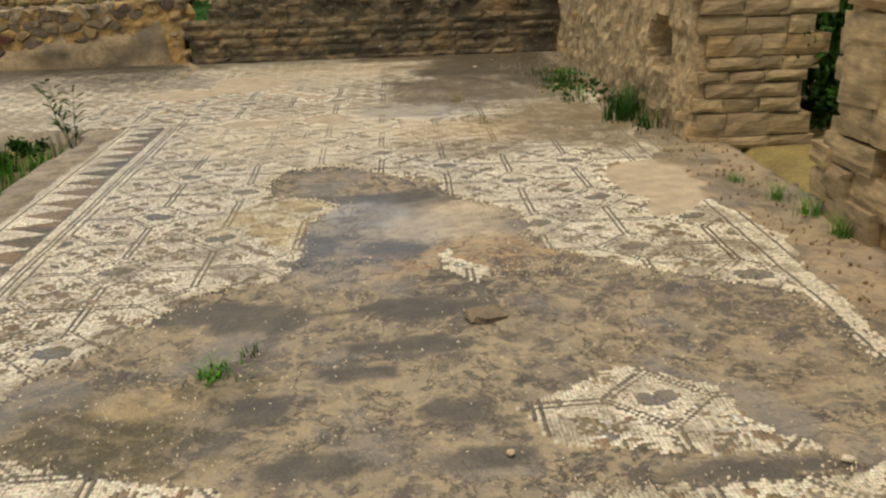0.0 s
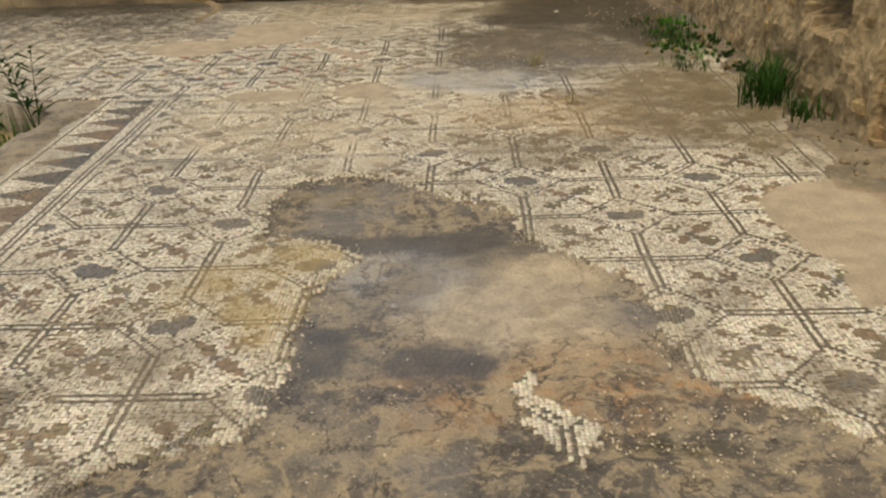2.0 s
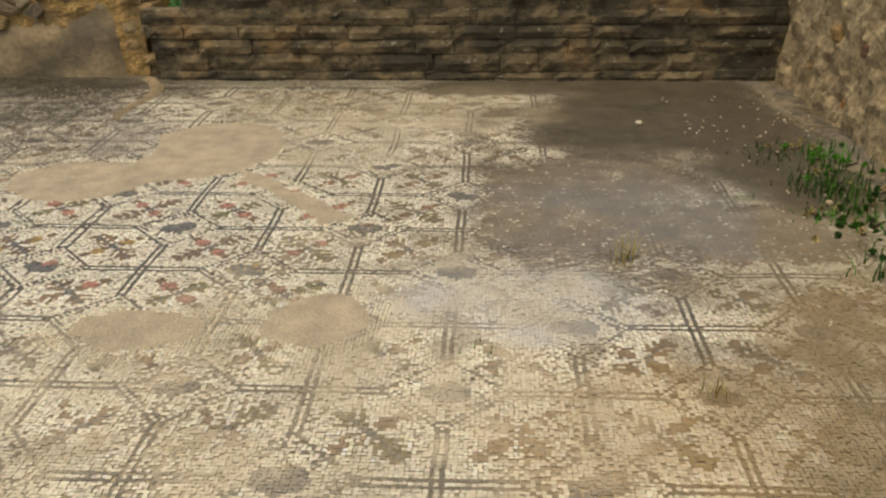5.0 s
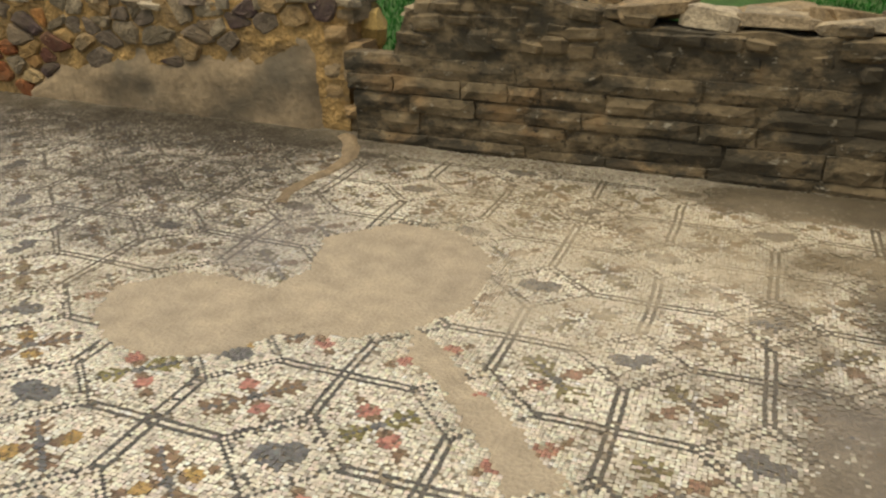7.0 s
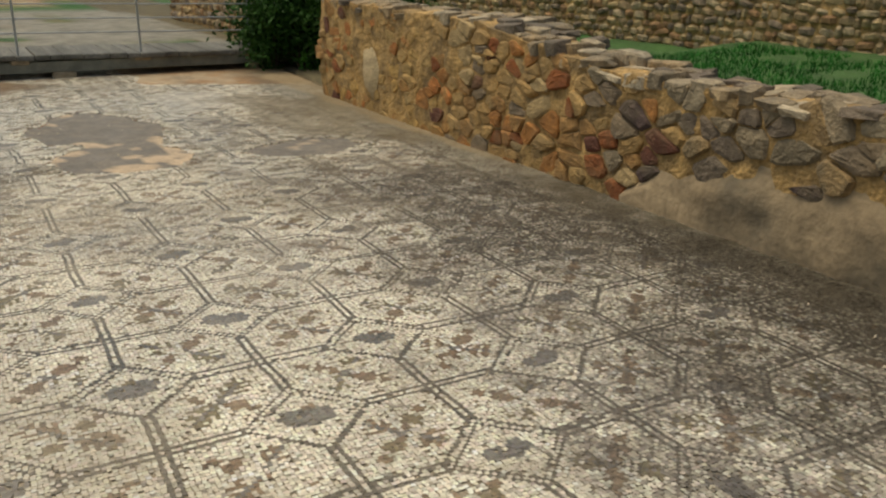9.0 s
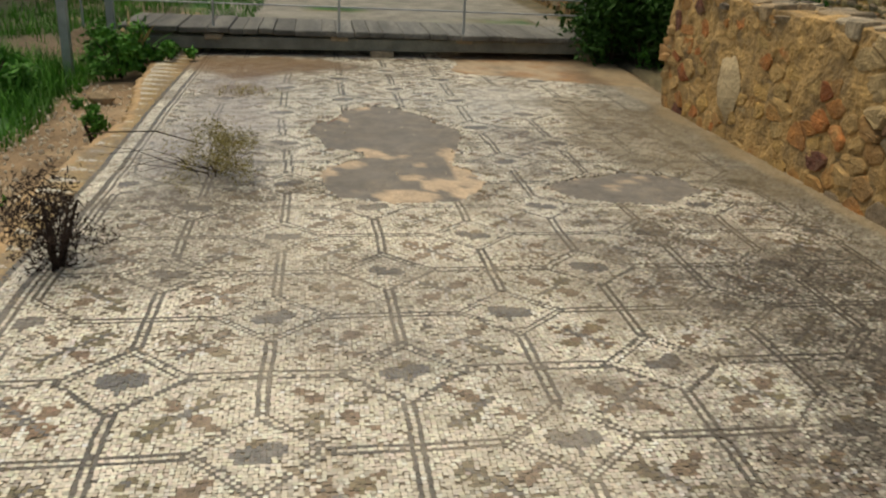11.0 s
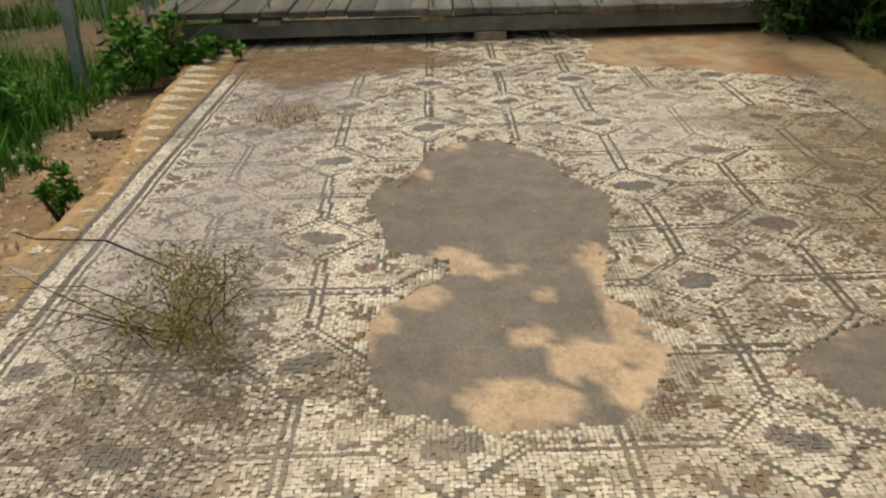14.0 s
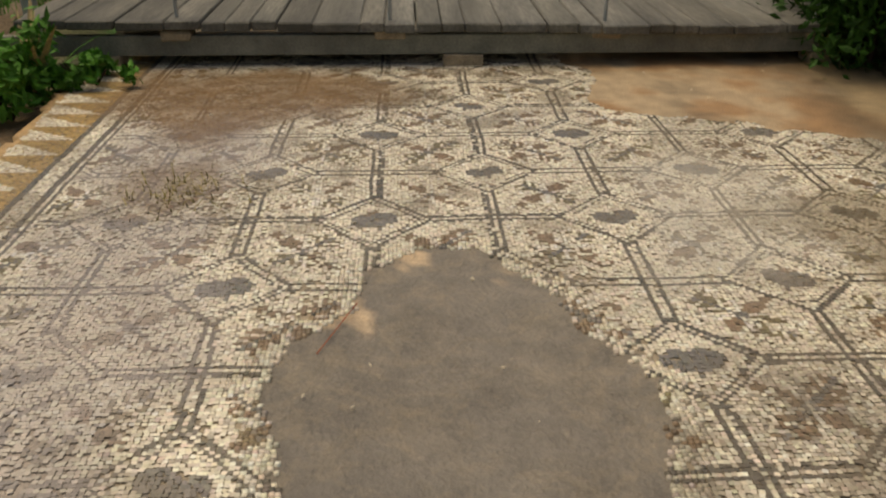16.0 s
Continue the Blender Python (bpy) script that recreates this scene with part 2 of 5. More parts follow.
def empty(name, x, y, z, label, category, group="", kind=""):
    ob = new(name)
    ob.location = (x, y, z)
    return tagged(ob, label, category, group, kind)

def hashed(ix, iy, seed):
    h = (ix.astype(np.int64) * 374761393 + iy.astype(np.int64) * 668265263 + seed * 1442695) & 0x7FFFFFFF
    h = ((h ^ (h >> 13)) * 1274126177) & 0x7FFFFFFF
    return ((h ^ (h >> 16)) & 0xFFFFFF) / float(0xFFFFFF)

def value_noise(x, y, seed=0):
    ix, iy = np.floor(x), np.floor(y)
    fx, fy = x - ix, y - iy
    fx, fy = fx * fx * (3 - 2 * fx), fy * fy * (3 - 2 * fy)
    a, b = hashed(ix, iy, seed), hashed(ix + 1, iy, seed)
    c, d = hashed(ix, iy + 1, seed), hashed(ix + 1, iy + 1, seed)
    return (a * (1 - fx) + b * fx) * (1 - fy) + (c * (1 - fx) + d * fx) * fy

def fbm(x, y, scale, seed=0, octaves=4):
    """Layered noise, about 0 to 1, with its middle near 0.5."""
    total, weight = 0.0, 0.0
    for k in range(octaves):
        total = total + value_noise(x * scale * 2 ** k + 17 * k, y * scale * 2 ** k - 9 * k, seed + k) * 0.5 ** k
        weight += 0.5 ** k
    return total / weight

def step(v, low, high):
    t = np.clip((v - low) / (high - low), 0, 1)
    return t * t * (3 - 2 * t)

def depth_in(x, y, outline, jag=0.0, scale=6.0, seed=3):
    """How far inside an outline each place lies (below 0: outside), with a ragged edge."""
    best = np.full(x.shape, 1e9)
    inside = np.zeros(x.shape, bool)
    n = len(outline)
    for k in range(n):
        (ax, ay), (bx, by) = outline[k], outline[(k + 1) % n]
        dx, dy = bx - ax, by - ay
        t = np.clip(((x - ax) * dx + (y - ay) * dy) / (dx * dx + dy * dy), 0, 1)
        best = np.minimum(best, np.hypot(x - ax - t * dx, y - ay - t * dy))
        cross_y = (ay > y) != (by > y)
        with np.errstate(divide="ignore", invalid="ignore"):
            inside ^= cross_y & (x < dx * (y - ay) / (dy if dy else 1e-9) + ax)
    d = np.where(inside, best, -best)
    if jag:
        d = d + (fbm(x, y, scale, seed) - 0.5) * 2 * jag + (value_noise(x * 38, y * 38, seed + 9) - 0.5) * 0.028
    return d

def blob(x, y, cx, cy, rx, ry, turn=0.0, seed=0, rough=0.5):
    """1 in the middle of a soft, ragged spot, 0 outside."""
    c, s = math.cos(radians(turn)), math.sin(radians(turn))
    u, v = ((x - cx) * c + (y - cy) * s) / rx, (-(x - cx) * s + (y - cy) * c) / ry
    return step(1.0 - np.hypot(u, v) + (fbm(x, y, 2.2, seed, 5) - 0.5) * 2 * rough, -0.1, 0.45)

# ---- the mosaic floor: an L of two passages ----
A, Y0 = 0.43, 5.66           # lattice step and the row of the first crossing
ARM_WEST, ARM_SOUTH = -1.72, 7.30
EDGE = [(2.55, -3), (2.5, 11.35), (-9.3, 11.35), (-12.9, 11.6), (-12.9, 6.7), (-11.33, 6.83), (-10.2, 6.9), (-9.53, 7.01), (-8.86, 7.08), (-7.9, 6.98), (-7.3, 6.94), (-6.62, 7.02), (-5.6, 7.12), (-4.4, 7.3), (-3.2, 7.38), (-2.56, 7.27), (-2.42, 6.95), (-2.43, 6.6), (-2.5, 6.1), (-2.46, 5.4), (-2.55, 4.2), (-2.5, -3)]
BIG_LOSS = [(-1.35, 2.7), (-1.13, 3.09), (-0.96, 3.38), (-0.80, 3.63), (-0.48, 3.73), (-0.39, 4.02), (-0.44, 4.5), (-0.26, 4.85), (-0.4, 5.03), (-0.69, 5.08), (-0.73, 5.5), (-0.63, 5.72), (-0.46, 5.78), (-0.27, 5.78), (-0.1, 5.64), (0.14, 5.43), (0.37, 5.33), (0.40, 5.02), (0.52, 4.88), (0.80, 4.59), (0.81, 4.13), (0.9, 3.96), (1.09, 3.81), (1.28, 3.63), (1.41, 3.55), (1.86, 3.3), (1.88, 2.2), (1.49, 2.0), (0.9, 2.0), (0.54, 1.97), (0.1, 1.6), (-0.4, 1.9), (-0.49, 2.12), (-1.04, 2.24), (-1.3, 2.4)]
DIAMOND_ISLE = [(0.49, 2.48), (0.79, 2.68), (0.96, 2.72), (1.19, 2.52), (1.22, 2.30), (1.39, 2.14), (1.10, 2.14), (0.59, 2.23)]
SMALL_ISLE = [(0.28, 3.96), (0.35, 4.03), (0.40, 3.87), (0.54, 3.75), (0.45, 3.60), (0.33, 3.74)]
PINK_FILL = [(1.45, 5.37), (1.69, 5.57), (2.35, 5.6), (2.3, 5.1), (2.0, 4.76), (1.71, 4.43), (1.53, 4.41), (1.55, 4.73), (1.47, 4.86)]
TWO_LOBES = [(-2.34, 8.70), (-2.44, 8.92), (-2.27, 9.11), (-2.05, 9.17), (-1.85, 9.12), (-1.79, 9.36), (-1.89, 9.66), (-1.65, 9.92), (-1.36, 9.94), (-1.14, 9.75), (-1.07, 9.54), (-1.07, 9.27), (-1.2, 9.03), (-1.36, 8.92), (-1.62, 8.83), (-1.8, 8.6), (-1.98, 8.54), (-2.2, 8.58)]
SNAKE = [(-1.2, 9.05), (-1.12, 8.82), (-0.96, 8.70), (-0.77, 8.47), (-0.63, 8.30), (-0.48, 8.36), (-0.70, 8.58), (-0.88, 8.75), (-1.02, 8.92)]
TREFOIL = [(-8.59, 8.33), (-8.78, 8.37), (-8.95, 8.54), (-9.22, 8.58), (-9.39, 8.76), (-9.37, 8.95), (-9.09, 9.15), (-8.85, 9.21), (-8.57, 9.37), (-8.37, 9.35), (-7.92, 9.24), (-7.68, 9.18), (-7.55, 9.28), (-7.27, 9.32), (-7.1, 9.22), (-6.97, 9.12), (-6.93, 8.8), (-7.05, 8.51), (-7.2, 8.43), (-7.48, 8.41), (-7.61, 8.46), (-7.73, 8.57), (-7.87, 8.69), (-7.99, 8.68), (-8.07, 8.44), (-8.26, 8.42)]
EAST_LOSS = [(-7.24, 9.65), (-7.4, 9.85), (-7.52, 10.2), (-7.4, 10.5), (-7.1, 10.5), (-6.9, 10.2), (-6.93, 9.95), (-7.0, 9.76)]

def losses(x, y, jag=0.035):
    """Depth inside the places where no stones are left, one array each."""
    big = depth_in(x, y, BIG_LOSS, jag, 7, 5)
    isles = np.maximum(depth_in(x, y, DIAMOND_ISLE, jag, 9, 6), depth_in(x, y, SMALL_ISLE, 0.02, 9, 7))
    big = np.minimum(big, -isles)
    pink = depth_in(x, y, PINK_FILL, jag, 7, 8)
    lobes = np.maximum(depth_in(x, y, TWO_LOBES, 0.012, 5, 9), depth_in(x, y, SNAKE, 0.02, 7, 10))
    for cx, cy, rx, ry in ((-0.49, 7.42, 0.17, 0.19), (-1.13, 7.31, 0.26, 0.14)):
        lobes = np.maximum(lobes, 0.17 * (1 - np.hypot((x - cx) / rx, (y - cy) / ry)) + (fbm(x, y, 6, 148) - 0.5) * 0.12)
    trefoil = np.maximum(depth_in(x, y, TREFOIL, 0.012, 6, 11), depth_in(x, y, EAST_LOSS, 0.02, 6, 12))
    outer = np.minimum(x - 2.0, 7.0 - y) + (fbm(x, y, 3, 13) - 0.5) * 0.5
    corner = np.minimum(np.minimum(x - 1.98, y - 6.9), 1.0) + (fbm(x, y, 3, 14) - 0.5) * 0.3
    shoulder = np.minimum(np.minimum(-2.2 - x, 7.35 - y), x + 3.2) + (fbm(x, y, 4, 15) - 0.5) * 0.1
    orange = np.minimum(np.minimum(-10.75 - x + 0.35 * (y - 10.3), y - 9.75), 1.0) + (fbm(x, y, 2.5, 16) - 0.5) * 0.5
    return big, pink, lobes, trefoil, outer, np.maximum(corner, shoulder), orange

def blend(a, b, w):
    return a * (1 - w[:, None]) + np.array(b)[None, :] * w[:, None]

def mud_at(x, y):
    return np.maximum(np.maximum(blob(x, y, 1.45, 10.3, 1.4, 0.95, 0, 26, 0.4), blob(x, y, 0.95, 9.9, 0.75, 0.6, 0, 170, 0.35)), np.maximum(blob(x, y, 1.75, 9.3, 0.55, 1.0, 0, 132, 0.5), 0.75 * blob(x, y, 0.3, 10.85, 0.9, 0.3, 0, 133, 0.6)))

def silt_at(x, y):
    return np.maximum(blob(x, y, 0.75, 8.7, 0.85, 0.95, 0, 28, 0.4), np.maximum(blob(x, y, 1.4, 8.3, 0.7, 0.5, 0, 27, 0.6), 0.8 * blob(x, y, 0.6, 8.1, 0.7, 0.5, 0, 29, 0.6)))

def films(x, y, stone, speck=0.6):
    """Mud, dust, lichen and lime over the stones, with some sheen and shade painted in. Gives the colours and how damp
    they are.
    """
    n = fbm(x, y, 9, 21, 4)
    tooth = step(n, 0.30, 0.72)
    wet = np.zeros(x.shape)
    # overall dust
    stone = blend(stone, (0.32, 0.255, 0.165), 0.08 + 0.04 * step(x, -3, -1) + (0.16 + 0.16 * step(x, -4.5, -3)) * step(fbm(x, y, 1.3, 22), 0.42, 0.7) * tooth)
    grime = step(fbm(x, y, 6.5, 46, 4), 0.50, 0.68)
    stone = blend(stone, (0.17, 0.13, 0.08), grime * (0.15 + 0.4 * step(fbm(x, y, 0.8, 47, 3), 0.4, 0.65)))
    # dark lichen along the foot of the north wall
    lich = np.maximum(blob(x, y, -4.2, 10.6, 2.7, 1.15, 8, 23, 0.7), blob(x, y, -2.95, 9.9, 1.05, 0.85, 0, 24, 0.7))
    lich = np.maximum(lich, 0.55 * blob(x, y, -7.4, 10.8, 2.2, 0.6, 0, 25, 0.6))
    stone = blend(stone, (0.088, 0.071, 0.055), lich * np.clip(0.08 + 0.28 * tooth + 0.62 * (speck - 0.15), 0, 0.95))
    # floor colour darkens towards the wall foot, darkest in the patches below
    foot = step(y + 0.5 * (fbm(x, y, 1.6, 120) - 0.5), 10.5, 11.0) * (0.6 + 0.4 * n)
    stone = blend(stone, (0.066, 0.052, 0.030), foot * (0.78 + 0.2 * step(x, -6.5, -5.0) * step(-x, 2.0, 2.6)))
    damp = np.maximum(np.maximum(blob(x, y, -3.5, 10.8, 1.7, 0.42, 0, 128, 0.5), 0.75 * blob(x, y, -5.1, 10.45, 1.4, 0.6, -6, 149, 0.6)), 0.7 * blob(x, y, -3.0, 10.2, 0.7, 0.5, 0, 129, 0.7))
    stone = blend(stone, (0.040, 0.032, 0.021), damp * np.clip(0.55 + 0.4 * speck, 0, 0.92))
    # mud in the corner and the grey silt beside it
    mud, silt = mud_at(x, y), silt_at(x, y)
    stone = blend(stone, (0.185, 0.148, 0.100), silt * np.clip(0.90 - 0.45 * step(n, 0.45, 0.7) - 0.6 * (speck > 0.84), 0, 1))
    stone = blend(stone, (0.050, 0.037, 0.018), mud * (0.84 + 0.16 * n))
    # whitish lime patch, with sky reflection on the wet floor painted into it
    lime = blob(x, y, 0.3, 7.55, 0.62, 0.26, -8, 30, 0.7)
    stone = blend(stone, (0.56, 0.54, 0.50), lime * (0.3 + 0.6 * step(fbm(x, y, 3.5, 131, 4), 0.35, 0.62)))
    wet = np.maximum(wet, np.maximum(mud * 0.12, silt * step(fbm(x, y, 1.8, 134), 0.2, 0.55)))
    wet = np.maximum(wet, 0.95 * np.maximum(blob(x, y, -0.1, 4.35, 0.42, 0.6, 0, 135, 0.7), blob(x, y, 0.3, 7.6, 0.8, 0.4, 0, 136, 0.6)))
    ochre = np.maximum(blob(x, y, 0.95, 6.75, 0.7, 0.45, 0, 31, 0.7), 0.7 * blob(x, y, 1.5, 7.3, 0.5, 0.5, 0, 32, 0.6))
    stone = blend(stone, (0.36, 0.23, 0.085), ochre * 0.62 * (0.5 + 0.5 * n))
    dusty = np.maximum(blob(x, y, 1.6, 6.95, 0.75, 1.25, 0, 121, 0.5), 0.7 * blob(x, y, 0.7, 6.1, 0.6, 0.4, 0, 122, 0.8))
    stone = blend(stone, (0.22, 0.168, 0.095), dusty * (0.55 + 0.38 * tooth))
    gold = blob(x, y, -0.55, 4.6, 0.32, 0.42, 30, 33, 0.9)
    stone = blend(stone, (0.42, 0.30, 0.10), gold * (0.15 + 0.42 * tooth))
    lilac = np.maximum(blob(x, y, -2.0, 9.55, 0.32, 0.5, 0, 137, 0.4), 0.6 * blob(x, y, -1.5, 8.75, 0.4, 0.14, 0, 138, 0.6))
    stone = blend(stone, (0.35, 0.315, 0.29), lilac * 0.3)
    # dust veil in the bend, grey veil and rusty mud by the boardwalk
    veil = blob(x, y, -0.6, 10.3, 1.2, 0.6, 0, 34, 0.5)
    stone = blend(stone, (0.36, 0.285, 0.175), veil * 0.4)
    grey = np.maximum(blob(x, y, -8.7, 7.75, 1.5, 0.42, 0, 35, 0.6), blob(x, y, -10.4, 7.75, 0.6, 0.4, 0, 36, 0.6))
    stone = blend(stone, (0.34, 0.30, 0.285), grey * 0.55)
    rust = np.maximum(blob(x, y, -11.3, 7.9, 0.75, 0.9, 0, 37, 0.5), 0.45 * blob(x, y, -9.9, 7.75, 0.5, 0.22, 0, 38, 0.7))
    stone = blend(stone, (0.20, 0.112, 0.042), rust * (0.68 + 0.3 * n))
    pale = np.maximum(blob(x, y, -9.6, 9.95, 0.75, 0.45, 0, 39, 0.6), 0.3 * blob(x, y, -6.2, 8.2, 1.2, 0.5, 0, 40, 0.7))
    stone = blend(stone, (0.50, 0.47, 0.41), pale * 0.45)
    brown = np.maximum(blob(x, y, -8.6, 10.65, 1.5, 0.75, 0, 41, 0.9), 0.55 * blob(x, y, -6.0, 9.6, 0.9, 0.6, 0, 42, 0.7))
    stone = blend(stone, (0.175, 0.135, 0.075), brown * 0.62)
    dark = np.maximum(blob(x, y, -7.9, 9.85, 0.9, 0.6, 0, 48, 0.7), np.maximum(0.8 * blob(x, y, -7.6, 7.95, 0.9, 0.4, 0, 49, 0.7), 0.9 * blob(x, y, -10.6, 10.1, 0.5, 0.3, 0, 50, 0.6)))
    stone = blend(stone, (0.125, 0.098, 0.066), dark * np.clip(0.6 * speck, 0, 0.65))
    # grime, and near the sprig its shade painted into the stones
    shade_dirt = np.maximum(blob(x, y, -6.9, 7.75, 0.9, 0.42, 0, 123, 0.7), 0.8 * blob(x, y, -5.6, 8.6, 0.6, 0.5, 0, 124, 0.8))
    stone = blend(stone, (0.125, 0.102, 0.072), shade_dirt * np.clip(0.1 + 0.7 * speck, 0, 0.8))
    # old wear where the passage opens into the bend
    worn = blob(x, y, -3.3, 7.9, 1.2, 0.5, 0, 43, 0.6) * 0.35
    stone = blend(stone, (0.30, 0.245, 0.165), worn)
    # pale dust in the bend and along the passage, with grazing glare painted in
    dust_glare = np.maximum(blob(x, y, -0.5, 7.0, 1.2, 1.3, 0, 145, 0.5), np.maximum(blob(x, y, -0.6, 9.7, 0.8, 0.7, 0, 146, 0.5), 0.35 * blob(x, y, -5.6, 8.7, 1.7, 0.9, 0, 147, 0.6)))
    stone = blend(stone, (0.60, 0.51, 0.37), dust_glare * np.clip(0.18 + 0.45 * tooth, 0, 0.65))
    # sandy wash along the foot of the rubble wall
    wash = step(y + 0.3 * (fbm(x, y, 2.1, 139) - 0.5), 10.98, 11.12) * step(-x, 5.6, 6.6)
    stone = blend(stone, (0.37, 0.27, 0.145), wash * 0.5)
    return stone, wet

SAND_SPOTS = [(-7.98, 8.7, 0.2, 0.11, 30, 1), (-7.72, 8.57, 0.12, 0.12, 0, 1), (-7.55, 8.45, 0.14, 0.06, 20, 0.9), (-7.95, 9.2, 0.22, 0.08, 0, 1), (-7.69, 9.0, 0.07, 0.05, 0, 1), (-7.42, 8.93, 0.1, 0.1, 0, 0.9), (-7.5, 9.22, 0.3, 0.09, 0, 0.85), (-7.22, 9.2, 0.26, 0.16, 0, 0.75), (-7.08, 8.88, 0.13, 0.2, 0, 1), (-7.3, 9.05, 0.25, 0.18, 0, 0.6), (-9.3, 8.72, 0.12, 0.09, 0, 0.7), (-8.9, 8.6, 0.1, 0.07, 0, 0.6)]
SLATE_SPOTS = [(-0.48, 3.28, 0.26, 0.2), (-0.8, 3.38, 0.36, 0.13), (0.06, 4.1, 0.24, 0.12), (-0.06, 2.78, 0.2, 0.09), (0.24, 2.5, 0.17, 0.12), (0.37, 2.2, 0.22, 0.1), (-0.42, 2.54, 0.12, 0.1), (-0.18, 2.19, 0.24, 0.1), (1.07, 2.06, 0.34, 0.06), (-0.3, 4.2, 0.12, 0.2), (0.0, 5.0, 0.45, 0.14), (0.2, 3.35, 0.35, 0.13), (0.1, 3.0, 0.3, 0.1)]
def slate_spots(x, y):
    """Smooth purple-grey crusts on the bare mortar."""
    soft = np.max(np.stack([blob(x, y, *spot, 0, 150 + k, 0.55) for k, spot in enumerate(SLATE_SPOTS)]), 0)
    return step(soft + (fbm(x, y, 9, 171, 3) - 0.5) * 1.1, 0.38, 0.58)

def bed_colours(x, y):
    """The mortar below: mottled grey-brown, with smoother fills of other colours."""
    n, m = fbm(x, y, 3.2, 51, 5), fbm(x, y, 7.5, 52, 5)
    c = np.tile(np.array((0.30, 0.25, 0.18)), (len(x), 1))
    big, pink, lobes, trefoil, outer, corner, orange = losses(x, y)
    mott = np.tile(np.array((0.205, 0.172, 0.125)), (len(x), 1))
    mott = blend(mott, (0.115, 0.098, 0.082), step(n, 0.44, 0.56) * 0.85)
    mott = blend(mott, (0.37, 0.29, 0.175), step(m, 0.52, 0.66) * 0.6)
    mott = blend(mott, (0.34, 0.19, 0.085), blob(x, y, 0.5, 3.95, 0.55, 0.4, 0, 53, 0.7) * 0.6)
    # tan patch lifted for wet sheen, then a whitish spot of painted sheen
    mott = blend(mott, (0.48, 0.395, 0.28), blob(x, y, 0.42, 4.52, 0.55, 0.5, 0, 54, 0.6) * 0.94)
    mott = blend(mott, (0.45, 0.44, 0.42), 0.5 * blob(x, y, -0.12, 4.75, 0.3, 0.3, 0, 55, 0.9))
    mott = blend(mott, (0.075, 0.062, 0.032), blob(x, y, -0.95, 2.45, 0.6, 0.5, 0, 57, 0.6) * 0.95)
    mott = blend(mott, (0.40, 0.30, 0.155), blob(x, y, -0.86, 2.66, 0.14, 0.12, 0, 56, 0.6) * 0.95)
    mott = blend(mott, (0.20, 0.155, 0.10), blob(x, y, 1.35, 2.9, 0.7, 0.7, 0, 58, 0.6) * 0.8)
    mott = blend(mott, (0.16, 0.125, 0.05), blob(x, y, -0.48, 5.45, 0.2, 0.14, 0, 59, 0.7) * 0.6)
    mott = blend(mott, (0.085, 0.076, 0.066), blob(x, y, 0.12, 5.05, 0.3, 0.3, 0, 126, 0.8) * 0.7)
    mott = blend(mott, (0.10, 0.085, 0.062), blob(x, y, 0.2, 3.1, 0.5, 0.3, 20, 127, 0.8) * 0.6)
    mott = blend(mott, (0.080, 0.072, 0.064), slate_spots(x, y) * 0.92)
    mott = blend(mott, (0.36, 0.20, 0.09), blob(x, y, 0.78, 3.9, 0.32, 0.12, 0, 140, 0.7) * 0.75)
    mott = blend(mott, (0.065, 0.056, 0.022), blob(x, y, 0.72, 3.69, 0.2, 0.05, 0, 141, 0.5))
    mott = blend(mott, (0.33, 0.25, 0.15), np.maximum(blob(x, y, -0.68, 2.62, 0.12, 0.06, 0, 142, 0.6), blob(x, y, 0.75, 2.09, 0.2, 0.06, 0, 143, 0.6)) * 0.8)
    c = np.where((big > -0.05)[:, None], mott, c)
    c = np.where((pink > -0.05)[:, None], np.array((0.405, 0.33, 0.232)) * (0.88 + 0.24 * m)[:, None], c)
    c = np.where((lobes > -0.05)[:, None], np.array((0.41, 0.335, 0.235)) * (0.94 + 0.12 * m)[:, None], c)
    fill = np.tile(np.array((0.172, 0.152, 0.126)), (len(x), 1)) * (0.8 + 0.4 * m)[:, None]
    sand = np.max(np.stack([w * blob(x, y, cx, cy, rx, ry, turn, 160 + k, 0.45) for k, (cx, cy, rx, ry, turn, w) in enumerate(SAND_SPOTS)]), 0)
    sand = np.maximum(sand, 0.8 * step(0.05 - trefoil, 0.0, 0.05) * step(fbm(x, y, 2, 63), 0.5, 0.6) * (y < 9.5))
    fine = fbm(x, y, 12, 125, 3)
    fill = blend(fill, (0.56, 0.415, 0.27), step(sand + (m - 0.5) * 1.2 + (fine - 0.5) * 0.9, 0.35, 0.55) * 0.95)
    c = np.where((trefoil > -0.05)[:, None], fill, c)
    c = np.where((outer > -0.05)[:, None], blend(np.tile(np.array((0.36, 0.265, 0.17)), (len(x), 1)), (0.20, 0.16, 0.10), step(n, 0.45, 0.6)), c)
    c = np.where((corner > -0.05)[:, None], blend(np.tile(np.array((0.27, 0.225, 0.165)), (len(x), 1)), (0.15, 0.12, 0.075), step(n, 0.42, 0.6)), c)
    c = np.where((orange > -0.05)[:, None], blend(np.tile(np.array((0.40, 0.295, 0.18)), (len(x), 1)), (0.32, 0.18, 0.08), step(n, 0.45, 0.65)), c)
    edge = depth_in(x, y, EDGE)
    lip = step(0.22 - edge, 0.0, 0.14) * (x < -2.3) * (y < 8)
    c = blend(c, (0.46, 0.285, 0.115), lip * step(x, -5.6, -6.4) * 0.85)
    c = blend(c, (0.42, 0.39, 0.33), lip * step(-x, -0, 5.0) * (x > -3.4) * 0.8)
    return c

def buried(x, y):
    """Where mud and silt lie over the stones."""
    mud, silt = mud_at(x, y), silt_at(x, y)
    return np.maximum(mud, silt * 0.63)

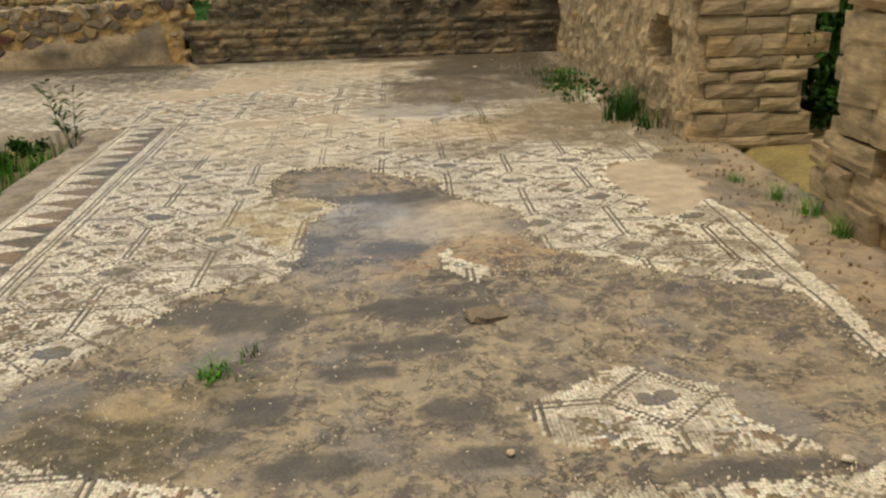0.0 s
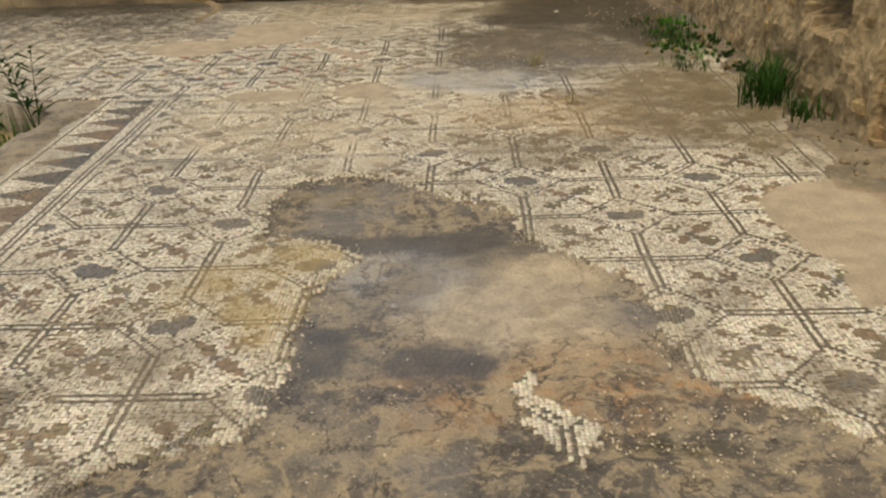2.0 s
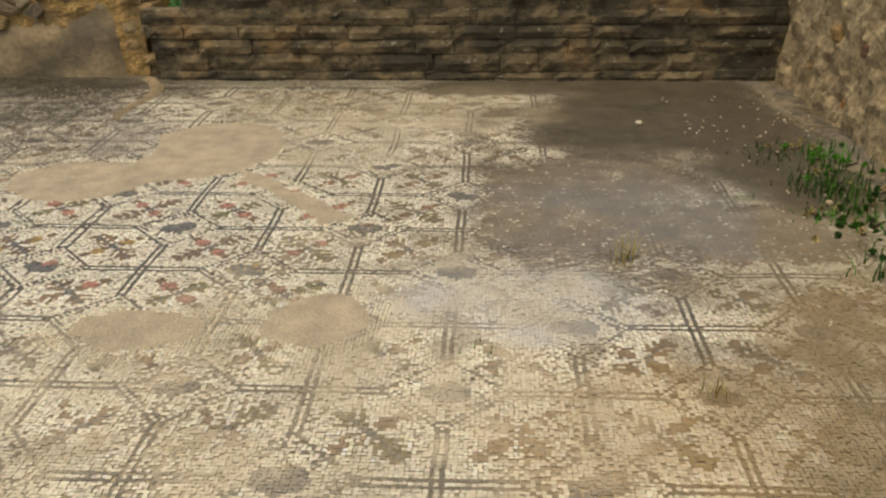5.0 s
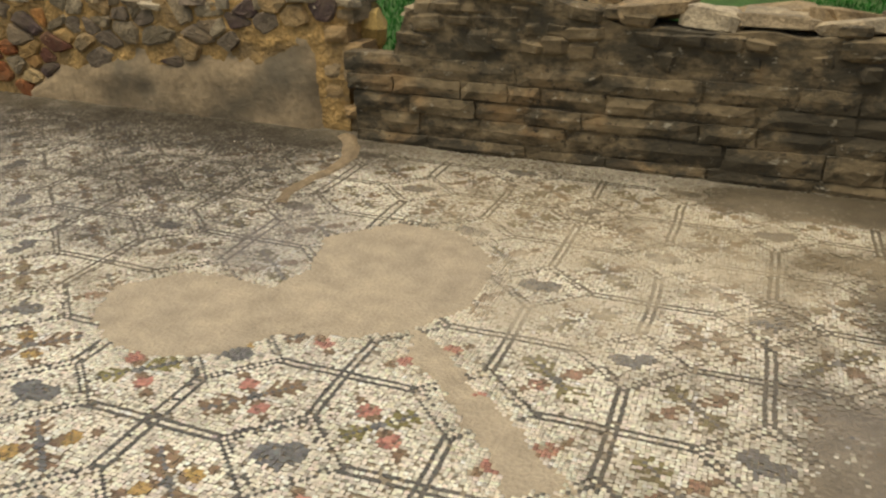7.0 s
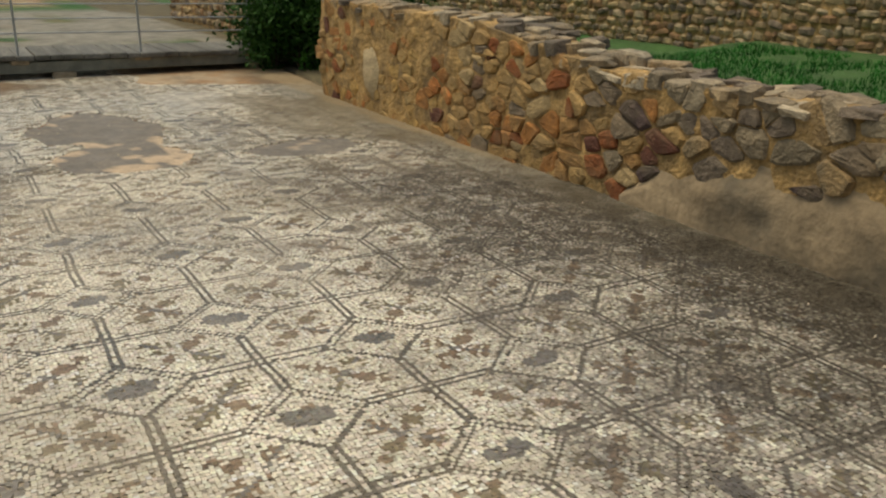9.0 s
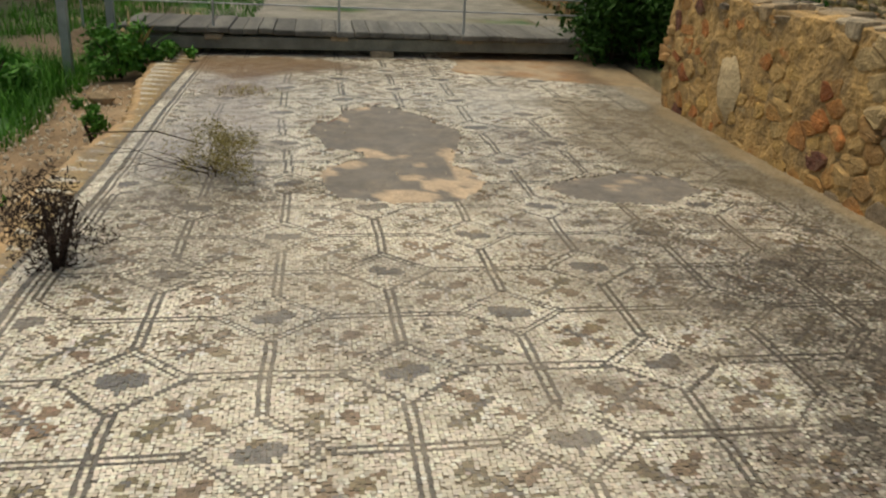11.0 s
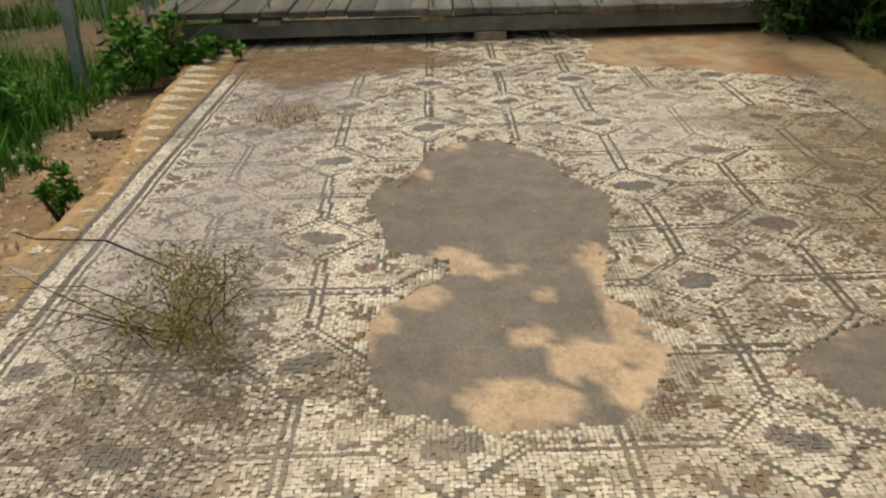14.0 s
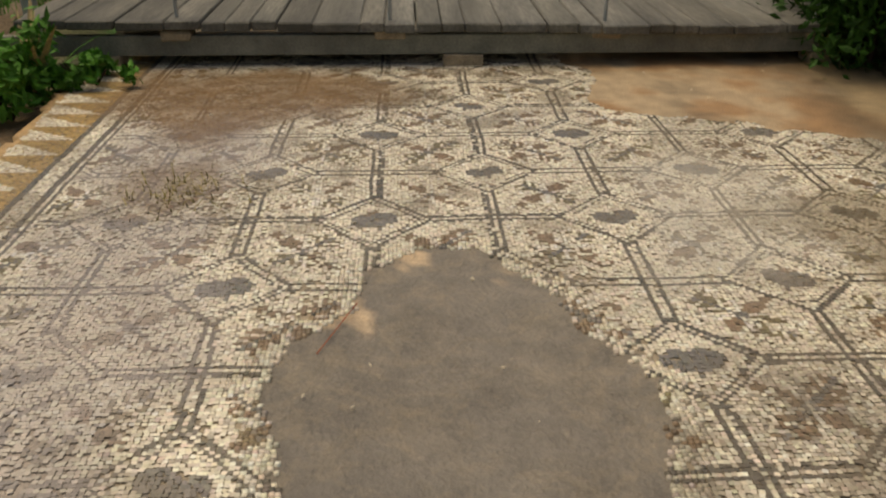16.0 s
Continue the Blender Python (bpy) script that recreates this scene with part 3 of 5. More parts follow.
def bed_height(x, y):
    big, pink, lobes, trefoil, outer, corner, orange = losses(x, y)
    rough = fbm(x, y, 5, 71, 4) - 0.5
    h = np.full(x.shape, -0.0035)
    h = np.where(big > -0.01, -0.007 + rough * 0.016 - 0.012 * blob(x, y, 0.75, 3.72, 0.4, 0.1, 0, 72, 0.3), h)
    flush = np.maximum(np.maximum(pink, lobes), orange)
    h = np.where(flush > -0.005, -0.0005 + rough * 0.0006, h)
    h = np.where(trefoil > -0.005, -0.006 + rough * 0.006, h)
    h = np.where(buried(x, y) > 0.6, 0.0005 + rough * 0.004, h)
    return np.where(np.maximum(outer, corner) > -0.01, -0.006 + rough * 0.016, h)

# the mortar sheet with its broken rim
CELL = 0.035
gx, gy = np.arange(-12.95, 2.62, CELL), np.arange(-3.1, 11.7, CELL)
nx, ny = len(gx), len(gy)
X, Y = [v.ravel() for v in np.meshgrid(gx, gy, indexing="ij")]
near = (X > -2.7) | (Y > 6.5)
mid_in = np.zeros(X.shape, bool)
mid_in[near] = depth_in(X[near] + CELL / 2, Y[near] + CELL / 2, EDGE, 0.02, 4, 81) > 0
mid_in.reshape(nx, ny)[-1, :] = False
mid_in.reshape(nx, ny)[:, -1] = False
base = np.flatnonzero(mid_in)
quads = np.stack([base, base + ny, base + ny + 1, base + 1], 1)
used, inverse = np.unique(quads, return_inverse=True)
quads = inverse.reshape(-1, 4)
VX, VY = X[used].copy(), Y[used].copy()
VX += (value_noise(VX * 21, VY * 21, 82) - 0.5) * 0.012
VY += (value_noise(VX * 23, VY * 23, 83) - 0.5) * 0.012
VZ = bed_height(VX, VY)
pairs = np.concatenate([quads[:, [k, (k + 1) % 4]] for k in range(4)])
key = np.sort(pairs, 1)
_, first, count = np.unique(key[:, 0].astype(np.int64) * 10_000_000 + key[:, 1], return_index=True, return_counts=True)
rim_edges = pairs[first[count == 1]]
rim = np.unique(rim_edges)
low = np.full(len(VX), -1)
low[rim] = len(VX) + np.arange(len(rim))
coords = np.concatenate([np.stack([VX, VY, VZ], 1), np.stack([VX[rim] + 0.01, VY[rim] + 0.02, np.full(len(rim), -0.36)], 1)])
skirt = np.stack([rim_edges[:, 1], rim_edges[:, 0], low[rim_edges[:, 0]], low[rim_edges[:, 1]]], 1)
floor_mesh = mesh_of("floor", coords, np.concatenate([quads, skirt]), BED, True)
bed_rgb = bed_colours(coords[:, 0], coords[:, 1])
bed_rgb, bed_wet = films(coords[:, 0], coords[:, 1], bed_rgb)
fill_depth = np.max(np.stack(losses(coords[:, 0], coords[:, 1])[:4]), 0)
bed_rgb = np.where((fill_depth > -0.02)[:, None], bed_colours(coords[:, 0], coords[:, 1]), bed_rgb)
def give_colours(me, rgb, wet=None, domain="POINT"):
    at = me.attributes.new("stone", "FLOAT_COLOR", domain)
    at.data.foreach_set("color", np.concatenate([rgb, np.ones((len(rgb), 1))], 1).astype(np.float32).ravel())
    if wet is not None:
        me.attributes.new("wet", "FLOAT", domain).data.foreach_set("value", wet.astype(np.float32))
bed_rgb[len(VX):] = (0.10, 0.075, 0.042)
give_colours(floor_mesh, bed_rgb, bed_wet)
lost = losses(coords[:, 0], coords[:, 1])
mottle = np.clip((lost[0] > -0.03) * 1.0 + (lost[4] > -0.03) * 0.5 + (lost[5] > -0.03) * 0.6 + (lost[3] > -0.03) * 0.22 + (lost[2] > -0.03) * 0.08 + 0.05 * buried(coords[:, 0], coords[:, 1]), 0, 1)
calm = np.max(np.stack([w * blob(coords[:, 0], coords[:, 1], cx, cy, rx, ry, 0, seed, rough) for cx, cy, rx, ry, seed, rough, w in ((-0.95, 2.42, 0.5, 0.45, 57, 0.6, 1.2), (0.4, 4.55, 0.48, 0.46, 54, 0.6, 1.2), (-0.12, 4.75, 0.34, 0.36, 55, 0.8, 0.3))]), 0)
mottle = mottle * np.clip(1 - 0.55 * calm, 0.1, 1) * (1 - 0.9 * slate_spots(coords[:, 0], coords[:, 1]))
floor_mesh.attributes.new("mottle", "FLOAT", "POINT").data.foreach_set("value", mottle.astype(np.float32))
floor = tagged(new("floor", floor_mesh), "worn Roman mosaic floor with grey mortar showing in its losses", "floor", kind="structure")

# ---- the stones of the mosaic ----
S = A / 30
CREAM, INK, SLATE, RED, SAGE, OCHRE = (0.72, 0.65, 0.515), (0.105, 0.098, 0.082), (0.15, 0.148, 0.14), (0.46, 0.205, 0.15), (0.25, 0.215, 0.075), (0.40, 0.26, 0.085)
tx, ty = np.arange(-12.6, 2.5, S), np.arange(0.6, 11.3, S)
TX, TY = [v.ravel() for v in np.meshgrid(tx, ty, indexing="ij")]
keep = (TX > -2.6) | (TY > 6.85)
TX, TY = TX[keep], TY[keep]
rng = np.random.default_rng(4)
gone = np.max(np.stack(losses(TX, TY)), 0)
rand = rng.random(len(TX))
patchy = fbm(TX, TY, 2.5, 91, 4)
cover = buried(TX, TY)
keep = (gone < 0) & ~(rand < step(cover, 0.25, 0.8) * (0.66 + 0.32 * step(fbm(TX, TY, 4, 92), 0.35, 0.55))) & (depth_in(TX, TY, EDGE, 0.02, 4, 81) > 0.05) & (rand > 0.035 + 0.3 * step(patchy, 0.58, 0.76)) & ~((rand < 0.35) & (gone > -0.012))
TX, TY, gone = TX[keep], TY[keep], gone[keep]

DRIFT_AT = (-11.5, -10.57, -10.1, -9.62, -9.1, -8.2, -7.3, -6.9, -6.05, -4.8, -4.35, -3.5, -2.6, -1.9, -1.3)
DRIFT_BY = (0.30, 0.253, 0.21, 0.16, 0.08, 0.032, -0.01, 0.005, 0.025, 0.045, 0.047, 0.057, 0.04, 0.01, 0.0)
def pattern(x, y):
    """Colour class of each stone and the panel it belongs to, from the interlaced octagons."""
    kind = np.zeros(len(x), int)                      # 0 ground
    # the layers let the pattern drift as they worked westwards
    drift = step(-x, 7.3, 9.1)
    y = y + drift * (0.06 + 0.05 * (9.05 - y))
    x = x + np.interp(x, DRIFT_AT, DRIFT_BY)
    isle = (y < 2.9) & (x > 0.35) & (x < 1.5)     # this island has slipped a little
    u, v = (x - 0.11 * isle) / A, (y + 0.17 * isle - Y0) / A
    iu, iv = np.floor(u), np.floor(v)
    fu, fv = u - iu, v - iv
    odd = (iu + iv) % 2 == 1                          # lower left corner of the square is a diamond
    # nearest node and whether it is a diamond
    ru, rv = np.round(u), np.round(v)
    du, dv = u - ru, v - rv
    is_diamond = (ru + rv) % 2 == 1
    D = 0.45
    ring = np.abs(du) + np.abs(dv)
    inside = is_diamond & (ring < D)
    # straight double lines between diamonds
    on_x, on_y = np.abs(fv - np.round(fv)), np.abs(fu - np.round(fu))
    line = ((on_x > 0.022) & (on_x < 0.058)) | ((on_y > 0.022) & (on_y < 0.058))
    kind[line & ~inside] = 1
    # toothed edges of the diamonds
    along = np.floor((du - dv) * 30 / 1.0)
    saw = (along % 2 == 0)
    edge = is_diamond & (np.abs(ring - D) < 0.03)
    kind[edge] = 0
    kind[is_diamond & (ring > D - 0.085) & (ring < D - 0.035) & saw] = 1
    kind[is_diamond & (ring > D + 0.0) & (ring < D + 0.045)] = 1
    # two-lobed leaf in each diamond, lying across the passage
    across = x < -2.6
    p, q = np.where(across, dv, du), np.where(across, du, -dv)
    tilt = (hashed(ru, rv, 7) - 0.5) * 0.9
    p, q = p * np.cos(tilt) - q * np.sin(tilt), p * np.sin(tilt) + q * np.cos(tilt)
    size = 0.85 + 0.35 * hashed(ru, rv, 8)
    leaf = inside & ((np.hypot(p - 0.09, q) < 0.1 * size) | (np.hypot(p + 0.09, q) < 0.1 * size) | (np.hypot(p * 0.8, q - 0.06) < 0.07 * size) | ((np.abs(p) < 0.012) & (q > 0.05) & (q < 0.2)))
    kind[leaf] = 2
    petal = inside & ~leaf & (np.hypot(p - 0.02, q + 0.085) < 0.07) & (hashed(ru, rv, 9) > 0.45)
    kind[petal] = np.where(hashed(ru, rv, 11)[petal] > 0.5, 3, 5)
    # a white cross with two buds and two ferns in each long hexagon
    cu, cv = fu - 0.5, fv - 0.5
    a = np.where(odd, cu - cv, cu + cv) * 0.7071        # along the long axis
    b = np.where(odd, cu + cv, cu - cv) * 0.7071
    hexa = ~inside & ~line & ~(is_diamond & (ring < D + 0.075))
    turned = hashed(iu, iv, 12) > 0.5
    pb, qf = np.abs(np.where(turned, a, b)), np.abs(np.where(turned, b, a))
    long_b, long_f = np.where(turned, 1.2, 1.0), np.where(turned, 0.85, 1.15)
    fern = (qf > 0.05) & (qf < 0.33 * long_f) & (pb < np.clip(0.135 - 0.25 * np.abs(qf - 0.15 * long_f), 0, 1)) & (((qf - pb * 0.75) * 10.5) % 1 < 0.62)
    stem = (qf > 0.03) & (qf < 0.35 * long_f) & (pb < 0.017)
    bud = np.hypot(pb - 0.16 * long_b, qf) < 0.078
    root = (pb > 0.05) & (pb < 0.11 * long_b) & (qf < 0.06 * (pb / 0.11))
    tip = (pb > 0.25 * long_b) & (pb < 0.33 * long_b) & (qf < 0.045)
    cross = (np.minimum(np.abs(cu), np.abs(cv)) < 0.021) & (np.maximum(np.abs(cu), np.abs(cv)) < 0.21)
    which = hashed(iu, iv, 13)
    kind[hexa & fern] = np.where(which < 0.6, 4, 7)[hexa & fern]
    kind[hexa & stem] = 2
    kind[hexa & bud] = np.where(which > 0.85, 5, 3)[hexa & bud]
    kind[hexa & (root | tip)] = 7
    kind[hexa & cross] = 6
    kind[hexa & (np.hypot(a, b) < 0.045)] = 2
    return kind, inside, ru.astype(int), rv.astype(int), iu.astype(int), iv.astype(int), leaf

kind, inside, ru, rv, iu, iv, leaf = pattern(TX + rng.normal(0, S * 0.09, len(TX)), TY + rng.normal(0, S * 0.09, len(TX)))
# plain bands and borders
field = (TX > ARM_WEST) & (TX < 1.86) | ((TX <= ARM_WEST) & (TY > ARM_SOUTH + 0.06))
field &= TY < 10.85
band = ~field
kb = np.zeros(len(TX), int)
west = (TX <= ARM_WEST) & (TY < 7.28) & (TX > -2.6)
dx = ARM_WEST - TX
tooth_phase = np.abs(((TY / 0.235) % 1) - 0.5) * 2
kb[west & ((np.abs(dx - 0.025) < 0.008) | (np.abs(dx - 0.062) < 0.008) | (np.abs(dx - 0.125) < 0.009) | (np.abs(dx - 0.43) < 0.010))] = 1
in_teeth = west & (dx > 0.135) & (dx < 0.415)
kb[in_teeth] = np.where(((dx - 0.135) / 0.28 < tooth_phase)[in_teeth], 1, 0)
kb[in_teeth & (kb == 1) & (fbm(TX, TY, 2.4, 95) > 0.52)] = 7
south = (TX <= ARM_WEST) & (TY <= ARM_SOUTH + 0.06) & (TX < -3.2)
dy = ARM_SOUTH + 0.06 - TY
kb[south & ((np.abs(dy - 0.02) < 0.008) | (np.abs(dy - 0.06) < 0.008) | (np.abs(dy - 0.165) < 0.014))] = 1
in_wave = south & (dy > 0.18)
wave_phase = np.abs(((TX / 0.2 + dy * 1.4) % 1) - 0.5) * 2
kb[in_wave] = np.where(((dy - 0.18) / 0.3 < wave_phase)[in_wave], 5, 0)
east = TX >= 1.86
kb[east & ((np.abs(TX - 1.88) < 0.008) | (np.abs(TX - 1.985) < 0.008))] = 1
kind[band] = kb[band]

kind[np.isin(kind, (2, 3, 4, 7)) & field & ~leaf & (fbm(TX, TY, 16, 105, 3) + rng.normal(0, 0.05, len(TX)) > 0.64 + 0.3 * blob(TX, TY, -1.6, 8.25, 1.7, 0.95, 0, 96, 0.35))] = 0
palette = np.array([CREAM, INK, SLATE, RED, SAGE, OCHRE, (0.74, 0.70, 0.61), (0.23, 0.15, 0.085)])
stone = palette[kind]
# colours are fresh in the bend and dull elsewhere
fresh = np.clip(blob(TX, TY, -1.5, 8.3, 1.6, 0.95, 0, 96, 0.35) * 0.85 + 0.20, 0, 1)
dull = np.array((0.165, 0.135, 0.075))
motif = np.isin(kind, (3, 4, 5)) & field
stone = np.where(motif[:, None], stone * fresh[:, None] + dull[None, :] * (1 - fresh)[:, None], stone)
faded = (step(fbm(TX, TY, 1.1, 97), 0.45, 0.75) * 0.3 * (1 - fresh))[:, None]
stone = np.where((kind > 0)[:, None], stone * (1 - faded) + np.array((0.36, 0.30, 0.205)) * faded, stone)
tone = rng.normal(1.0, 0.16, len(TX)) - 0.35 * (rng.random(len(TX)) < 0.13)
stone = np.clip(stone * np.clip(tone, 0.4, 1.5)[:, None] * (1 + rng.normal(0, 0.03, (len(TX), 3))), 0.02, 0.8)
plain_gray = west & (dx > 0.45)
stone = np.where(plain_gray[:, None], stone * 0.3 + np.array((0.40, 0.37, 0.31)) * 0.7, stone)
clean = blob(TX, TY, -1.7, 8.2, 1.6, 0.85, 0, 96, 0.35)[:, None] * 0.75
bare = stone
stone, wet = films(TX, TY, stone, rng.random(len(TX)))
wet = np.maximum(wet, 0.4 * step(fbm(TX, TY, 0.9, 144), 0.25, 0.6) * step(-TY, -10.2, -9.5))
stone = stone * (1 - clean) + bare * clean

def stones_mesh(name, pick):
    """One raised, slightly tilted stone for each index, with flanks at the rim of a loss."""
    n = len(pick)
    x, y = TX[pick], TY[pick]
    h = S * (0.42 + 0.10 * hashed(np.round(x / S), np.round(y / S), 1))
    jx = (hashed(np.round(x / S), np.round(y / S), 2) - 0.5) * S * 0.34 + (value_noise(x * 2.2, y * 2.2, 101) - 0.5) * 0.016 + (value_noise(x * 9, y * 9, 102) - 0.5) * 0.006
    jy = (hashed(np.round(x / S), np.round(y / S), 3) - 0.5) * S * 0.34 + (value_noise(x * 2.2, y * 2.2, 103) - 0.5) * 0.016 + (value_noise(x * 9, y * 9, 104) - 0.5) * 0.006
    turn = (hashed(np.round(x / S), np.round(y / S), 4) - 0.5) * 0.8
    sx, sy = (hashed(np.round(x / S), np.round(y / S), 5) - 0.5) * 0.05, (hashed(np.round(x / S), np.round(y / S), 6) - 0.5) * 0.05
    lift = (value_noise(x * 3, y * 3, 98) - 0.5) * 0.006
    cs, sn = np.cos(turn), np.sin(turn)
    co = np.empty((n, 4, 3))
    for k, (a, b) in enumerate(((-1, -1), (1, -1), (1, 1), (-1, 1))):
        ox, oy = h * (a * cs - b * sn), h * (a * sn + b * cs)
        co[:, k, 0], co[:, k, 1], co[:, k, 2] = x + jx + ox, y + jy + oy, 0.001 + np.abs(lift) * 0.4 + ox * sx + oy * sy
    verts, faces, rgb, damp = [co.reshape(-1, 3)], [np.arange(4 * n).reshape(n, 4)], [stone[pick]], [wet[pick]]
    rim_of = np.flatnonzero(gone[pick] > -0.09)
    if len(rim_of):
        foot = co[rim_of].copy()
        foot[:, :, 2] = -0.014
        start = 4 * n + 4 * np.arange(len(rim_of))
        top = 4 * rim_of
        for k in range(4):
            faces.append(np.stack([top + k, start + k, start + (k + 1) % 4, top + (k + 1) % 4], 1))
            rgb.append(stone[pick][rim_of])
            damp.append(wet[pick][rim_of])
        verts.append(foot.reshape(-1, 3))
    v, q = np.concatenate(verts).astype(np.float32), np.concatenate(faces).astype(np.int32)
    me = bpy.data.meshes.new(name)
    me.vertices.add(len(v))
    me.vertices.foreach_set("co", v.ravel())
    me.loops.add(q.size)
    me.loops.foreach_set("vertex_index", q.ravel())
    me.polygons.add(len(q))
    me.polygons.foreach_set("loop_start", np.arange(0, q.size, 4, dtype=np.int32))
    me.update(calc_edges=True)
    me.materials.append(TESSERA)
    give_colours(me, np.concatenate(rgb), np.concatenate(damp), "FACE")
    return me

def grouped(codes, wanted):
    """Indices of the stones of each panel."""
    order = np.flatnonzero(wanted)
    order = order[np.argsort(codes[order], kind="stable")]
    cuts = np.flatnonzero(np.diff(codes[order])) + 1
    return np.split(order, cuts)

def midpoint(pick):
    return TX[pick].mean(), TY[pick].mean()

in_diamond, in_hexagon = field & inside, field & ~inside
rest = [np.flatnonzero(band)]
diamonds = 0
for pick in grouped((ru + 500) * 1000 + rv + 500, in_diamond):
    cx, cy = midpoint(pick)
    if len(pick) < 40 or not (cy > 3.0 and cx > -10.6) or diamonds >= 290:
        rest.append(pick)
        continue
    diamonds += 1
    ground_of = child("diamond_panel", stones_mesh("diamond_panel", pick[~leaf[pick]]), floor)
    if leaf[pick].sum() > 8:
        child("leaf_motif", stones_mesh("leaf_motif", pick[leaf[pick]]), ground_of)
hexagons = 0
for pick in grouped((iu + 500) * 1000 + iv + 500, in_hexagon):
    cx, cy = midpoint(pick)
    if len(pick) < 60 or not ((cx > -1.72 and cy > 4.2) or (cy < 10.4 and -9.6 < cx)) or hexagons >= 300:
        rest.append(pick)
        continue
    hexagons += 1
    child("hexagon_panel", stones_mesh("hexagon_panel", pick), floor)
outer_stones = child("mosaic_border", stones_mesh("mosaic_border", np.concatenate(rest)), floor, None, "toothed border and worn outer stones")
outer_stones["kind"] = "stuff"

# low curved ridge of mortar from the wall joint
ridge_line = [(-2.47, 11.08), (-2.36, 10.92), (-2.28, 10.72), (-2.27, 10.5), (-2.31, 10.3), (-2.32, 10.1), (-2.28, 9.95)]
verts, faces = [], []
for k in range(31):
    f = k / 30 * (len(ridge_line) - 1)
    i = min(int(f), len(ridge_line) - 2)
    (ax, ay), (bx, by) = ridge_line[i], ridge_line[i + 1]
    px, py = ax + (bx - ax) * (f - i), ay + (by - ay) * (f - i)
    wide = 0.055 * (1 - 0.5 * k / 30) * (1 + 0.3 * noise.noise(Vector((px * 9, py * 9, 0))))
    for j in range(7):
        side = j / 3 - 1
        verts.append((px + side * wide, py + side * wide * 0.25, 0.003 + (0.022 - 0.016 * k / 30) * (1 - side * side) + 0.003 * noise.noise(Vector((px * 30, py * 30, j)))))
faces = [(k * 7 + j, k * 7 + j + 1, k * 7 + j + 8, k * 7 + j + 7) for k in range(30) for j in range(6)]
child("mortar_ridge", mesh_of("mortar_ridge", verts, faces, material("buff_mortar", (0.25, 0.185, 0.11), 0.88, 12, 0.25, 60, 0.5, stain=(0.19, 0.14, 0.085), stain_amount=0.6), True), floor, None, "low curved ridge of buff mortar")

# ---- ground around ----
def spaced(lo, hi, stepsize, far):
    inner = np.arange(lo, hi, stepsize)
    out = far ** np.linspace(0, 1, 14)[1:] * 2
    return np.concatenate([lo - out[::-1], inner, hi + out])

ex, ey = spaced(-20, 7, 0.16, 200), spaced(-6, 22, 0.16, 200)
GX, GY = [v.ravel() for v in np.meshgrid(ex, ey, indexing="ij")]
def ground_height(x, y):
    bump = fbm(x, y, 1.2, 111, 4) - 0.5
    h = -0.20 + bump * 0.16 + 0.10 * step(6.4 - y, 0, 1.2)
    h = h + 0.06 * blob(x, y, -3.4, 6.4, 1.2, 0.9, 0, 112, 0.3)
    h = np.where(y > 11.5, 0.16 + 0.05 * bump + 0.035 * np.clip(y - 12, 0, 8), h)
    h = np.where((y > 11.5) & (x < -9.3), 0.0 + 0.05 * bump + 0.03 * np.clip(y - 12, 0, 8), h)
    h = np.where((x < -13.0) & (y < 11.5) & (y > 5.6), 0.06 + 0.03 * bump, h)
    h = np.where(x > 2.6, -0.05 + 0.05 * bump, h)
    slab = ((x > -2.35) & (x < 2.45) & (y < 11.5)) | ((x > -12.6) & (x < 2.45) & (y > 7.5) & (y < 11.45))
    return np.where(slab, -0.42, h)
GZ = ground_height(GX, GY)
gn, gm = len(ex), len(ey)
cells = (np.arange(gn - 1)[:, None] * gm + np.arange(gm - 1)[None, :]).ravel()
ground_mesh = mesh_of("ground", np.stack([GX, GY, GZ], 1), np.stack([cells, cells + gm, cells + gm + 1, cells + 1], 1), SOIL, True)
gcol = np.tile(np.array((0.23, 0.155, 0.085)), (len(GX), 1))
gcol = blend(gcol, (0.34, 0.25, 0.15), step(fbm(GX, GY, 1.6, 113), 0.5, 0.7))
green = step(fbm(GX, GY, 0.9, 114), 0.40, 0.6) * ((GY < 6.2) | (GX < -12.6))
green = np.maximum(green, (GY > 11.6) * 0.95)
gcol = blend(gcol, (0.03, 0.095, 0.016), green)
gcol = blend(gcol, (0.10, 0.085, 0.035), 0.85 * blob(GX, GY, -3.6, 6.0, 1.6, 1.3, 0, 116, 0.3))
gcol = blend(gcol, (0.12, 0.09, 0.05), 0.9 * ((GY > 11.3) & (GX < -9.2) & (GY < 13.5)))
paved = ((GX < -12.9) & (GX > -24) & (GY > 6.9) & (GY < 12.0)) * step(fbm(GX, GY, 0.8, 115), 0.22, 0.42)
# far corner of the garden darkened, tree shade put into the soil colour
gcol = blend(gcol, (0.085, 0.065, 0.04), 0.7 * (GX < -12.0) * (GY < 6.6))
gcol = blend(gcol, (0.22, 0.205, 0.165), paved)
moss = ((GX > 2.4) & (GX < 4.2) & (GY > 4.5) & (GY < 6.4)) * 1.0
gcol = blend(gcol, (0.235, 0.18, 0.065), moss * 0.9)
give_colours(ground_mesh, gcol)
tagged(new("ground", ground_mesh), "brown garden soil with grass and weeds around the ruin", "ground", kind="structure")

